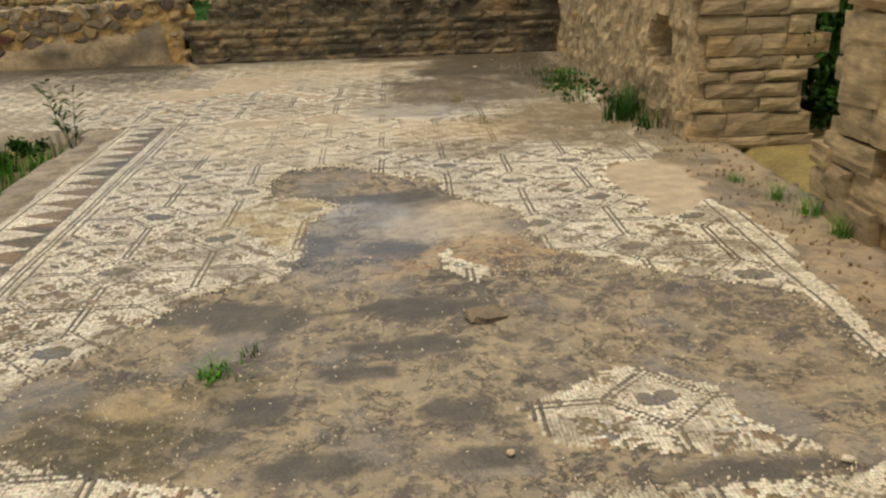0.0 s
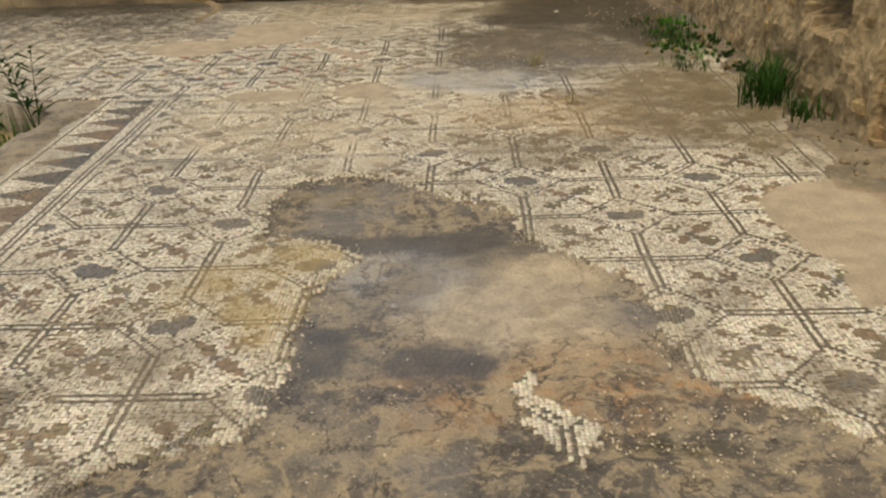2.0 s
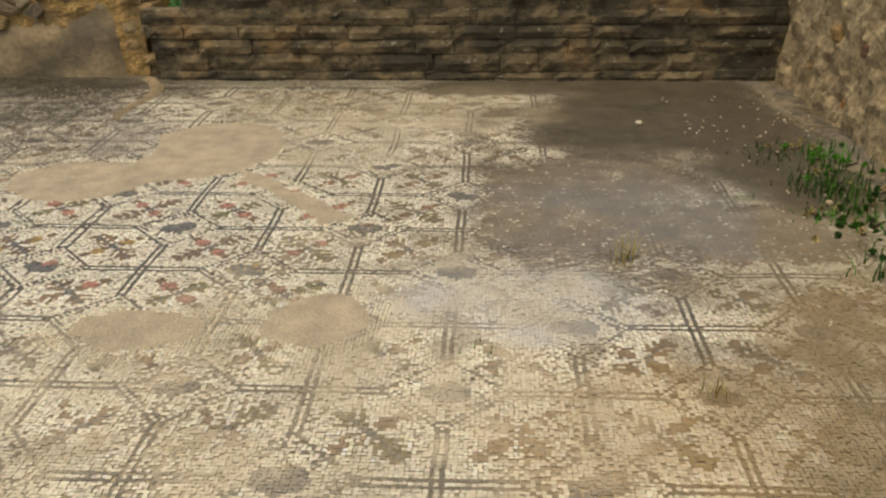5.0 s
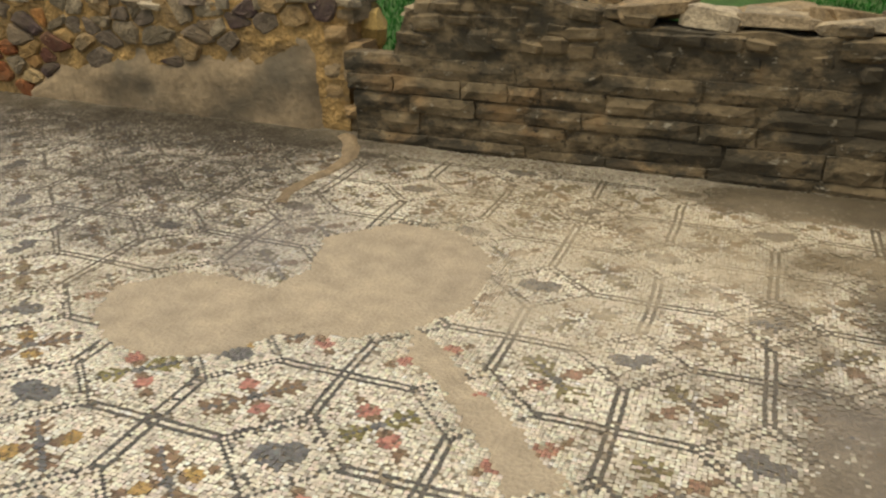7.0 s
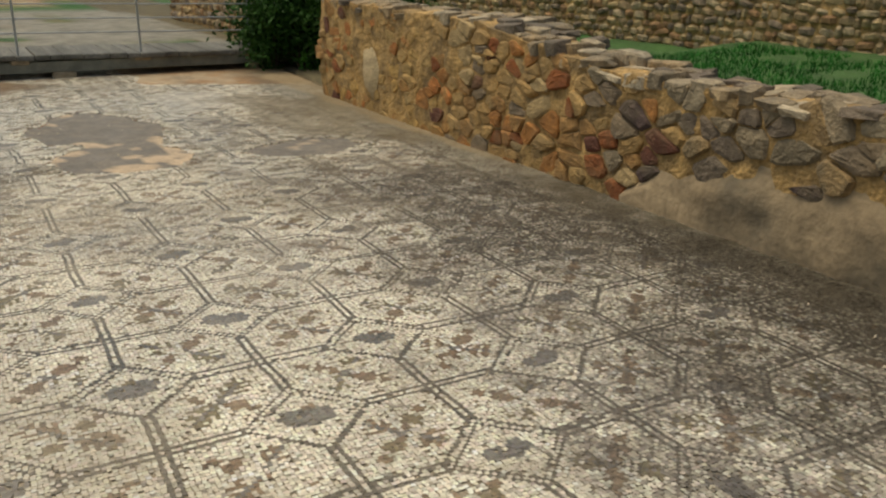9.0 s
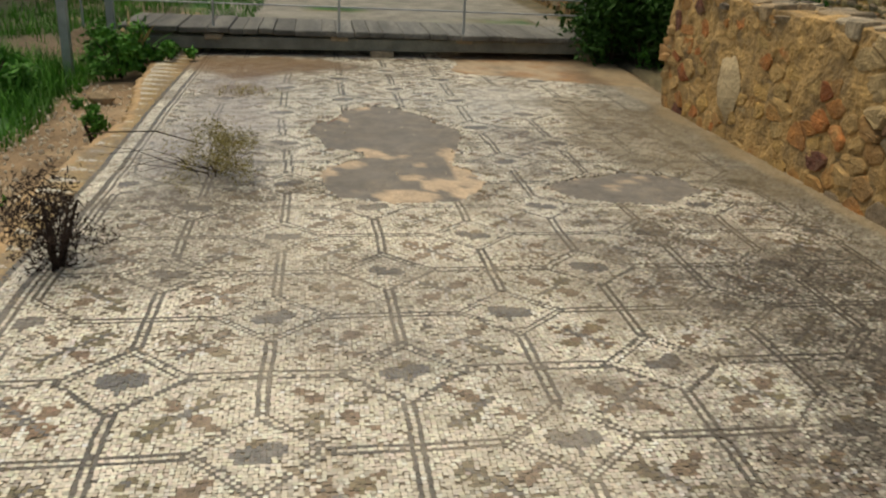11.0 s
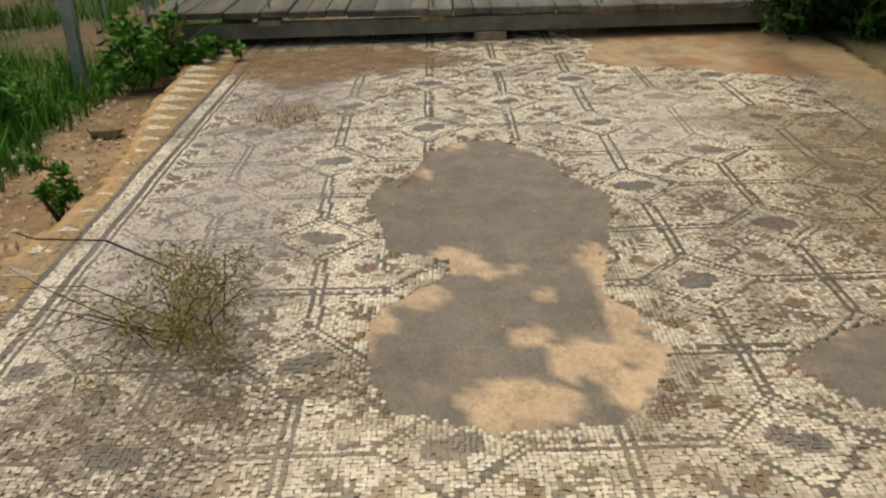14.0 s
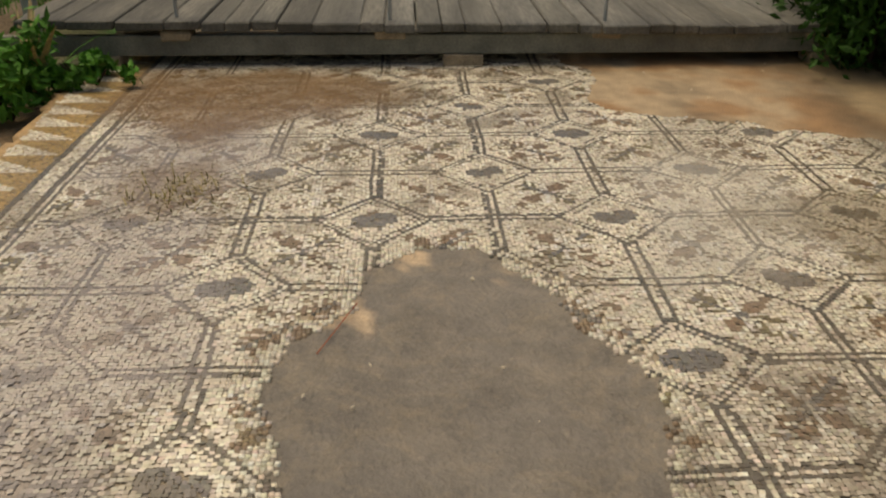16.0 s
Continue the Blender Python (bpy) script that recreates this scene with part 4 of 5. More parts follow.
# ---- walls ----
def chunk(seed, edge, jitter):
    """A rough block of about 44 triangles, one unit in each direction."""
    r = random.Random(seed)
    bm = bmesh.new()
    bmesh.ops.create_cube(bm, size=1.0)
    bmesh.ops.bevel(bm, geom=bm.edges[:], offset=edge, segments=1, affect="EDGES", profile=0.6)
    for v in bm.verts:
        v.co += Vector((r.uniform(-1, 1), r.uniform(-1, 1), r.uniform(-1, 1))) * jitter
    return bm

def chunk_mesh(name, seed, edge, jitter, mat):
    bm = chunk(seed, edge, jitter)
    me = bpy.data.meshes.new(name)
    bm.to_mesh(me)
    bm.free()
    me.materials.append(mat)
    return me

ROCKS = [chunk_mesh("stone", k, 0.26, 0.055, RUBBLE) for k in range(14)]
CAPS = [chunk_mesh("cap_stone", 40 + k, 0.13, 0.10, CAPSTONE) for k in range(10)]
def eroded(name, seed, mat, nx=6, nz=3, worn=0.05, ragged=0.10):
    """A slab one unit in each direction whose outer face is worn in layers."""
    r = random.Random(seed)
    verts, faces = [], []
    for i in range(nx):
        for k in range(nz):
            u, w = i / (nx - 1) - 0.5, k / (nz - 1) - 0.5
            rim = max(abs(u) * 2 if i in (0, nx - 1) else 0, 1 if k in (0, nz - 1) else 0)
            verts.append((u * (1 + r.uniform(-0.03, 0.03)) + r.uniform(-0.02, 0.02), -0.5 + 2.6 * worn * rim + r.uniform(-worn, worn), w * (1 + r.uniform(-ragged, ragged * 0.6))))
    for i in range(nx - 1):
        for k in range(nz - 1):
            a = i * nz + k
            faces.append((a, a + nz, a + nz + 1, a + 1))
    loop = [i * nz for i in range(nx)] + [(nx - 1) * nz + k for k in range(1, nz)] + [i * nz + nz - 1 for i in range(nx - 2, -1, -1)] + [k for k in range(nz - 2, 0, -1)]
    back = len(verts)
    verts += [(verts[j][0] * 0.97, 0.4, verts[j][2] * 0.95) for j in loop]
    for k in range(len(loop)):
        n = (k + 1) % len(loop)
        faces.append((loop[k], back + k, back + n, loop[n]))
    return mesh_of(name, verts, faces, mat)
DARKROCKS = [chunk_mesh("stone", 120 + k, 0.2, 0.07, STRATA) for k in range(10)]
SLABS = [eroded("slab", 60 + k, STRATA, 6, 3, 0.034, 0.09) for k in range(14)]
BLOCKS = [eroded("block", 80 + k, QUOIN, 5, 4, 0.02, 0.05) for k in range(12)]
DRUMS = [chunk_mesh("drum", 90 + k, 0.12, 0.03, QUOIN) for k in range(5)]

def wall_core(name, start, angle, length, thick, height, mat, label, rough=0.03, cell=0.12, hollow=None, base=-0.3):
    """A lofted wall: its face runs from start along angle, its body lies to the left of that line. height: a function of the distance along."""
    rows, n = max(4, int(1.0 / cell)), max(3, int(length / cell))
    verts, faces = [], []
    ca, sa = math.cos(radians(angle)), math.sin(radians(angle))
    for i in range(n + 1):
        s = length * i / n
        top = height(s) - base
        ring = [(0.0, base + top * k / rows) for k in range(rows + 1)] + [(thick * 0.35, base + top + 0.012), (thick * 0.7, base + top - 0.01), (thick, base + top * 0.9), (thick, base)]
        for k, (d, z) in enumerate(ring):
            w = noise.fractal(Vector((s * 4.2 + start[0], z * 4.2, start[1] + d)), 0.9, 2.1, 4) * rough
            fine = noise.noise(Vector((s * 17 + start[0], z * 17, start[1]))) * rough * 0.5
            if hollow and k <= rows:
                hs, hz, rs, rz, deep = hollow
                inside_hole = 1 - math.hypot((s - hs) / rs, (z - hz) / rz)
                d += deep * min(1, max(0, inside_hole * 7 + noise.noise(Vector((s * 9, z * 9, 3))) * 0.6))
            d2, z2 = d - (w + fine) * (1 if k <= rows else 0), z + (w if k > rows else 0)
            verts.append((start[0] + s * ca - d2 * sa, start[1] + s * sa + d2 * ca, z2))
    per = rows + 5
    for i in range(n):
        for k in range(per - 1):
            a = i * per + k
            faces.append((a, a + per, a + per + 1, a + 1))
    faces += [tuple(range(per)), tuple(range(n * per + per - 1, n * per - 1, -1))]
    return tagged(new(name, mesh_of(name, verts, faces, mat)), label, "wall", kind="structure")

def lay(wall, name, kinds, start, angle, length, low, high, courses, widths, depth, proud, seed, skip=None, gap=0.012, wobble=3.0):
    """Courses of separate stones on a wall's face."""
    r = random.Random(seed)
    ca, sa = math.cos(radians(angle)), math.sin(radians(angle))
    z, laid = low, 0
    while True:
        h = r.uniform(*courses)
        s = r.uniform(-0.1, 0.05)
        any_left = False
        while s < length:
            w = r.uniform(*widths)
            mid = s + w / 2
            hh = h * (r.uniform(0.62, 1.3) if wobble > 4.5 else r.uniform(0.86, 1.1))
            if 0 <= mid <= length and z + hh * 0.6 < high(mid):
                any_left = True
                if not (skip and skip(mid, z + hh / 2, r)):
                    d = depth / 2 - r.uniform(*proud)
                    zz = z + h / 2 + r.uniform(-1, 1) * (0.02 if wobble > 4.5 else 0.006)
                    m = pose(start[0] + mid * ca - d * sa, start[1] + mid * sa + d * ca, zz, r.uniform(-wobble, wobble), r.uniform(-wobble, wobble), angle + r.uniform(-wobble, wobble))
                    grow = 1.14 if wobble > 4.5 else 1.0
                    child(name, r.choice(kinds), wall, m @ Matrix.Diagonal(((w - gap) * grow, depth * r.uniform(0.85, 1.1), (hh - gap) * grow, 1)))
                    laid += 1
            s += w
        z += h
        if not any_left or laid > 300:
            return laid

def between(pairs):
    """A height profile through (distance, height) pairs."""
    xs, hs = [p[0] for p in pairs], [p[1] for p in pairs]
    return lambda s: float(np.interp(s, xs, hs)) + 0.025 * noise.noise(Vector((s * 5, hs[0], 0)))

# north wall, west half: rubble, partly plastered; the face runs from west to east
high_nw = between([(0, 0.93), (2.9, 0.90), (4.3, 0.72), (5.8, 0.71), (6.7, 0.80), (7.05, 0.78)])
wall_nw = wall_core("wall_north_west", (-9.55, 11.202), 0, 7.05, 0.5, high_nw, WALLCORE, "low ruined rubble wall of ochre and rusty stones with patches of plaster", 0.020, 0.03)
COAT_S, COAT_TOP = (4.5, 4.85, 5.47, 6.19, 6.8, 7.0), (0.05, 0.27, 0.40, 0.45, 0.57, 0.58)
def plastered(s, z, r):
    edge = float(np.interp(s, COAT_S, COAT_TOP)) - 0.02
    return (s > 4.2 and z < edge and r.random() < 0.94) or (0.7 < s < 1.5 and 0.3 < z < 0.75 and r.random() < 0.75)

def cell_around(me_at, others, reach):
    """The part of a square that lies nearer to one place than to the others."""
    poly = [(reach, -reach), (reach, reach), (-reach, reach), (-reach, -reach)]
    for ox, oz in others:
        dx, dz = ox - me_at[0], oz - me_at[1]
        half = (dx * dx + dz * dz) / 2
        cut = []
        for k in range(len(poly)):
            p, q = poly[k], poly[(k + 1) % len(poly)]
            fp, fq = p[0] * dx + p[1] * dz - half, q[0] * dx + q[1] * dz - half
            if fp <= 0:
                cut.append(p)
            if fp * fq < 0:
                t = fp / (fp - fq)
                cut.append((p[0] + (q[0] - p[0]) * t, p[1] + (q[1] - p[1]) * t))
        poly = cut
        if len(poly) < 3:
            return []
    return poly

def rubble(wall, x0, face, length, high, spacing, seed, skip):
    """Irregular stones fitted closely together on a face that looks south."""
    r = random.Random(seed)
    spots, z = [], 0.02
    while z < 1.0:
        s = r.uniform(-0.1, 0)
        while s < length + 0.1:
            if r.random() < 0.76:
                spots.append((s * 0.66 + r.uniform(-0.06, 0.06), z + r.uniform(-0.06, 0.06)))
            s += spacing * r.uniform(0.7, 1.7)
        z += spacing * 0.78
    for s, z in spots:
        along = s / 0.66
        if not (0.03 < along < length - 0.12) or z > high(along) - 0.03 or skip(along, z, r) or r.random() < (0.2 if along < 2.6 else 0.06):
            continue
        poly = cell_around((s, z), [o for o in spots if o != (s, z) and abs(o[0] - s) < 0.36 and abs(o[1] - z) < 0.36], 0.13)
        if len(poly) < 3:
            continue
        ring = []
        for k in range(len(poly)):
            p, q = poly[k], poly[(k + 1) % len(poly)]
            ring += [(p[0] * 0.84 + q[0] * 0.16, p[1] * 0.84 + q[1] * 0.16), (p[0] * 0.16 + q[0] * 0.84, p[1] * 0.16 + q[1] * 0.84)]
        sunk = along < 2.6 + r.uniform(-0.4, 0.3)
        out, tip, tip_z = r.uniform(0.0, 0.020) if sunk else r.uniform(0.010, 0.036), r.uniform(-0.02, 0.02), r.uniform(-0.02, 0.02)
        verts, faces, n = [], [], len(ring)
        lean, nod = r.uniform(-0.07, 0.07), r.uniform(-0.07, 0.07)
        for grow, depth, rough in ((0.90 - 0.07 * sunk, 0.03, 0.002), (0.88 - 0.07 * sunk, -out * 0.5, 0.003), (r.uniform(0.66, 0.80), -out, 0.003), (0.35, -out - r.uniform(-0.002, 0.005), 0.004)):
            for px, pz in ring:
                inner = grow < 0.9
                qx, qz = px / 0.66 * grow + r.uniform(-0.004, 0.004) + tip * 0.5 * inner, pz * grow + r.uniform(-0.004, 0.004) + tip_z * 0.5 * inner
                verts.append((qx, depth + r.uniform(-rough, rough) + (lean * qx + nod * qz) * inner, qz))
        for level in (0, n, 2 * n):
            faces += [(level + k, level + (k + 1) % n, level + n + (k + 1) % n, level + n + k) for k in range(n)]
        faces.append(tuple(range(3 * n, 4 * n)))
        mat = PALERUBBLE if along < 2.5 + r.uniform(-0.5, 0.4) else RUBBLE if along < 4.7 + r.uniform(-0.5, 0.5) else GREYRUBBLE
        if along < 0.55 or r.random() < 0.08:
            mat = RUBBLE
        child("stone", mesh_of("stone", verts, faces, mat), wall, Matrix.Translation((x0 + along, face, z)))
rubble(wall_nw, -9.55, 11.204, 7.05, high_nw, 0.125, 11, plastered)
lay(wall_nw, "stone", ROCKS, (-9.55, 11.72), -90, 0.5, -0.02, lambda s: 0.88, (0.09, 0.15), (0.1, 0.2), 0.14, (0.0, 0.04), 12, None, 0.01, 8)
lay(wall_nw, "stone", BLOCKS, (-2.62, 11.21), 0, 0.17, -0.02, lambda s: 0.72, (0.09, 0.14), (0.13, 0.17), 0.3, (0.01, 0.03), 13)
r = random.Random(14)
s = 0.05
while s < 7.0:
    w = r.uniform(0.09, 0.26)
    for d in (0.05, 0.17, 0.30, 0.43):
        if r.random() < 0.9:
            m = pose(-9.55 + s + w / 2, 11.22 + d + r.uniform(-0.03, 0.03), high_nw(s) + r.uniform(-0.045, -0.005), r.uniform(-5, 5), r.uniform(-5, 5), r.uniform(-20, 20))
            child("cap_stone", r.choice(CAPS), wall_nw, m @ Matrix.Diagonal((w * r.uniform(0.5, 1.1), r.uniform(0.10, 0.22), r.uniform(0.04, 0.10), 1)))
    s += w * 0.8
# plaster coat over the east end of that half
def plaster_sheet(x0, x1, face, seed):
    n, rows = int((x1 - x0) / 0.05), 13
    verts, faces = [], []
    for i in range(n + 1):
        x = x0 + (x1 - x0) * i / n
        top = max(0.02, float(np.interp(x + 9.55, COAT_S, COAT_TOP)) + 0.03 * noise.noise(Vector((x * 3.1, seed, 0))) + 0.03 * noise.noise(Vector((x * 11, seed, 0))))
        for k in range(rows + 1):
            z = -0.05 + (top + 0.05) * k / rows
            y = face - 0.012 - 0.03 * noise.fractal(Vector((x * 2.6, z * 2.6, seed)), 0.8, 2.0, 4) + 0.05 * step(np.array(k / rows), 0.6, 1.0) + 0.06 * float(step(np.array(abs(x - (x0 + x1) / 2) / ((x1 - x0) / 2)), 0.88, 1.0))
            verts.append((x, float(y), z))
    for i in range(n):
        for k in range(rows):
            a = i * (rows + 1) + k
            faces.append((a, a + rows + 1, a + rows + 2, a + 1))
    return mesh_of("plaster_coat", verts, faces, PLASTER, True)
coat = child("plaster_coat", plaster_sheet(-5.1, -2.63, 11.178, 2), wall_nw, None, "stained buff plaster coat")
mod = coat.modifiers.new("thick", "SOLIDIFY")
mod.thickness, mod.offset = 0.03, -1

verts, faces = [(-8.38, 11.158, 0.36)], []
for k in range(18):
    t = 2 * math.pi * k / 18
    wob = 1 + 0.35 * noise.noise(Vector((math.cos(t) * 2.2, math.sin(t) * 2.2, 7)))
    for f, d in ((0.65, 11.162), (1.0, 11.19)):
        verts.append((-8.38 + 0.16 * f * wob * math.cos(t), d + 0.006 * noise.noise(Vector((k, f * 9, 3))), 0.36 + 0.21 * f * wob * math.sin(t)))
for k in range(18):
    a, b = 1 + 2 * k, 1 + 2 * ((k + 1) % 18)
    faces += [(0, b, a), (a, b, b + 1, a + 1)]
patch_mat = material("pale_lime_plaster", (0.50, 0.385, 0.22), 0.92, 8, 0.25, 40, 0.6, stain=(0.30, 0.215, 0.11), stain_amount=0.5)
child("plaster_patch", mesh_of("plaster_patch", verts, faces, patch_mat, True), wall_nw, None, "pale lime plaster patch")

# north wall, east half: long dark slabs in courses with rubble on top
high_ne = between([(0, 0.50), (0.22, 0.52), (0.32, 0.82), (0.72, 0.93), (1.1, 0.93), (1.5, 0.82), (4.7, 0.80)])
wall_ne = wall_core("wall_north_east", (-2.40, 11.082), 0, 4.75, 0.55, lambda s: high_ne(s) - 0.05, STRATA, "low wall of dark lichened slabs in courses with a broken top", 0.012, 0.04)
lay(wall_ne, "slab", SLABS, (-2.40, 11.06), 0, 4.7, -0.03, lambda s: min(0.58, high_ne(s)), (0.09, 0.15), (0.18, 0.62), 0.16, (-0.002, 0.020), 21, lambda s, z, r: (abs(s - 1.44) < 0.03 and z < 0.4) or r.random() < 0.05, 0.008, 1.4)
lay(wall_ne, "stone", DARKROCKS, (-2.40, 11.075), 0, 4.7, 0.57, lambda s: high_ne(s) if s > 0.24 else 0.4, (0.06, 0.11), (0.08, 0.22), 0.16, (0.0, 0.04), 22, lambda s, z, r: r.random() < 0.25, 0.006, 7)
s = 0.3
while s < 4.6:
    w = r.uniform(0.15, 0.36)
    for d in (0.14, 0.34, 0.5):
        if r.random() < 0.8:
            m = pose(-2.40 + s + w / 2, 11.06 + d + r.uniform(-0.03, 0.03), high_ne(s) - 0.02 + r.uniform(-0.02, 0.03), r.uniform(-9, 9), r.uniform(-9, 9), r.uniform(-25, 25))
            child("cap_stone", r.choice(CAPS), wall_ne, m @ Matrix.Diagonal((w, r.uniform(0.14, 0.24), r.uniform(0.06, 0.12), 1)))
    s += w
boulder = tagged(new("boulder", chunk_mesh("boulder", 99, 0.3, 0.05, material("yellow_stone", (0.44, 0.30, 0.10), 0.85, 10, 0.25, 60, 0.5))), "rounded yellow boulder lodged between two ruined walls", "boulder")
boulder.matrix_basis = pose(-2.49, 11.5, 0.56, 8, 5, 20) @ Matrix.Diagonal((0.22, 0.2, 0.27, 1))
gap_fill = wall_core("wall_gap", (-2.56, 11.33), 0, 0.25, 0.4, lambda s: 0.44, WALLCORE, "rubble fill in the gap between two walls", 0.02)

# east wall: pitted render, a hole, then the doorway; the face looks west
high_e = between([(0, 1.32), (2.0, 1.22), (4.0, 1.3), (5.1, 1.28)])
wall_e = wall_core("wall_east", (2.24, 11.1), -90, 5.03, 0.84, high_e, PITTED, "tall rough wall with pitted ochre lime render", 0.045, 0.04, (4.28, 0.62, 0.32, 0.18, 0.6))
lay(wall_e, "stone", ROCKS, (2.22, 11.1), -90, 5.0, 0.0, lambda s: high_e(s) - 0.05, (0.09, 0.15), (0.1, 0.22), 0.12, (-0.03, 0.012), 31, lambda s, z, r: r.random() < 0.9 or (3.85 < s < 4.85 and 0.2 < z < 0.95), 0.012, 3)
lay(wall_e, "block", BLOCKS, (2.31, 6.03), 0, 0.80, -0.06, lambda s: 1.3, (0.08, 0.18), (0.18, 0.36), 0.25, (0.02, 0.035), 32, None, 0.003, 1.2)
lay(wall_e, "block", BLOCKS, (2.30, 6.28), -90, 0.26, -0.06, lambda s: 1.3, (0.12, 0.2), (0.22, 0.27), 0.2, (0.02, 0.04), 33, None, 0.004, 1.2)
high_s = between([(0, 1.25), (2.5, 1.3), (7, 1.2)])
wall_s = wall_core("wall_south_east", (2.48, 4.2), -90, 7.5, 0.7, high_s, WALLCORE, "rubble wall with pale sandstone blocks at the doorway", 0.04)
lay(wall_s, "block", BLOCKS, (2.44, 4.26), -90, 0.5, -0.05, lambda s: 1.25, (0.13, 0.24), (0.26, 0.5), 0.3, (0.0, 0.05), 34, None, 0.006, 5)
lay(wall_s, "stone", ROCKS, (2.47, 3.77), -90, 2.2, -0.05, lambda s: 1.2, (0.09, 0.17), (0.1, 0.28), 0.15, (0.0, 0.06), 35, None, 0.012, 6)
lay(wall_s, "block", BLOCKS, (2.47, 4.25), 0, 0.7, -0.05, lambda s: 1.25, (0.12, 0.2), (0.2, 0.4), 0.25, (0.0, 0.04), 36, None, 0.012, 3)

# farther walls of the ruin
def far_wall(name, start, angle, length, high, seed, label):
    w = wall_core(name, start, angle, length, 0.5, lambda s: high + 0.1 * noise.noise(Vector((s * 1.5, seed, 0))), WALLCORE, label, 0.03, 0.25)
    r = random.Random(seed)
    ca, sa = math.cos(radians(angle)), math.sin(radians(angle))
    verts, faces, shapes = [], [], []
    for k in range(6):
        bm = chunk(seed + k, 0.25, 0.05)
        bm.verts.index_update()
        shapes.append(([v.co.copy() for v in bm.verts], [[v.index for v in q.verts] for q in bm.faces]))
        bm.free()
    z = 0.05
    while z < high - 0.04:
        h, s = r.uniform(0.09, 0.16), r.uniform(-0.1, 0)
        while s < length:
            wd = r.uniform(0.08, 0.3)
            co, fs = r.choice(shapes)
            m = pose(start[0] + (s + wd / 2) * ca - 0.04 * sa, start[1] + (s + wd / 2) * sa + 0.04 * ca, z + h / 2 + r.uniform(-0.02, 0.02), r.uniform(-12, 12), r.uniform(-14, 14), angle) @ Matrix.Diagonal((wd - 0.006, r.uniform(0.12, 0.2), h * r.uniform(0.65, 1.2), 1))
            off = len(verts)
            verts += [m @ c for c in co]
            faces += [[off + i for i in q] for q in fs]
            s += wd
        z += h
    st = child("stones", mesh_of("stones", verts, faces, FARSTONE), w)
    st["kind"] = "stuff"
    return w
FARSTONE = material("distant_rubble", (0, 0, 0), 0.9, 10, 0.3, 40, 0.5, ramp=((0.36, 0.26, 0.13),))
fs = FARSTONE.node_tree
gi = fs.nodes.new("ShaderNodeNewGeometry")
ramp_node = [n for n in fs.nodes if n.type == "VALTORGB"][0]
for k, c in enumerate(((0.40, 0.29, 0.15), (0.30, 0.21, 0.11), (0.26, 0.15, 0.07), (0.35, 0.27, 0.16), (0.2, 0.15, 0.1))):
    e = ramp_node.color_ramp.elements.new(0.05 + k * 0.19)
    e.color = (*c, 1)
fs.links.new(gi.outputs["Random Per Island"], ramp_node.inputs[0])
far_wall("wall_far_north", (-19, 17.2), 0, 22, 1.75, 201, "distant rubble wall of the next room beyond the lawn")
far_wall("wall_far_west", (-21, 12.4), 0, 7.6, 1.25, 202, "rubble wall beyond the boardwalk beside a shrub")

pillar = empty("stone_pillar", -1.65, 14.1, 0.2, "pale stone pillar standing in the lawn behind the wall", "pillar")
for k in range(5):
    b = child("drum", DRUMS[k], pillar, pose(0.0, 0, 0.14 + 0.28 * k, 0, 0, 7 * k) @ Matrix.Diagonal((0.42, 0.42, 0.285, 1)))

# ---- boardwalk ----
walkway = empty("boardwalk", -12.4, 9.2, 0.06, "low weathered grey timber boardwalk on blocks across the mosaic", "boardwalk")
def boxed(x0, x1, y0, y1, z0, z1, edge=0.006, jitter=0.0, seed=0):
    bm = bmesh.new()
    bmesh.ops.create_cube(bm, size=1.0)
    bmesh.ops.scale(bm, vec=(x1 - x0, y1 - y0, z1 - z0), verts=bm.verts[:])
    bmesh.ops.bevel(bm, geom=bm.edges[:], offset=edge, segments=1, affect="EDGES")
    r = random.Random(seed)
    for v in bm.verts:
        v.co += Vector(((x0 + x1) / 2, (y0 + y1) / 2, (z0 + z1) / 2)) + Vector((r.uniform(-1, 1), r.uniform(-1, 1), r.uniform(-1, 1))) * jitter
    return bm
def on(thing, name, bm, mat, label=""):
    ob = part(name, bm, mat, thing, label)
    ob.matrix_basis = Matrix.Translation(-thing.location)
    return ob
def deck_top(y):
    return 0.255 - 0.011 * (y - 9.1)
y, k = 6.45, 0
r = random.Random(51)
while y < 11.75:
    w = r.choice((0.14, 0.15, 0.19, 0.21, 0.28))
    top = deck_top(y + w / 2) + r.uniform(-0.006, 0.006)
    front = -11.83 + r.uniform(-0.025, 0.02) + 0.01 * math.sin(y * 2)
    on(walkway, "board", boxed(-12.95, front, y, y + w - r.choice((0.004, 0.005, 0.012)), top - 0.055, top, 0.008, 0.002, k), BOARD)
    y, k = y + w, k + 1
on(walkway, "fascia_beam", boxed(-11.93, -11.87, 6.3, 11.8, 0.065, 0.185, 0.006, 0.002, 61), BEAM, "long grey-green fascia beam")
on(walkway, "rear_beam", boxed(-12.9, -12.83, 6.3, 11.8, 0.065, 0.19, 0.006, 0.002, 62), BEAM)
for y in (7.36, 8.62, 9.92, 11.22):
    on(walkway, "joist_end", boxed(-12.0, -11.855, y - 0.09, y + 0.09, 0.155, 0.21, 0.01, 0.004, int(y * 10)), BLOCK, "pale brown joist end")
for y in (6.9, 9.06, 11.3):
    on(walkway, "support_block", boxed(-12.02, -11.84, y - 0.12, y + 0.12, -0.012, 0.066, 0.008, 0.003, int(y * 7)), BLOCK, "pale wooden support block")
    on(walkway, "support_block", boxed(-12.92, -12.75, y - 0.12, y + 0.12, -0.012, 0.066, 0.008, 0.003, int(y * 7)), BLOCK, "pale wooden support block")

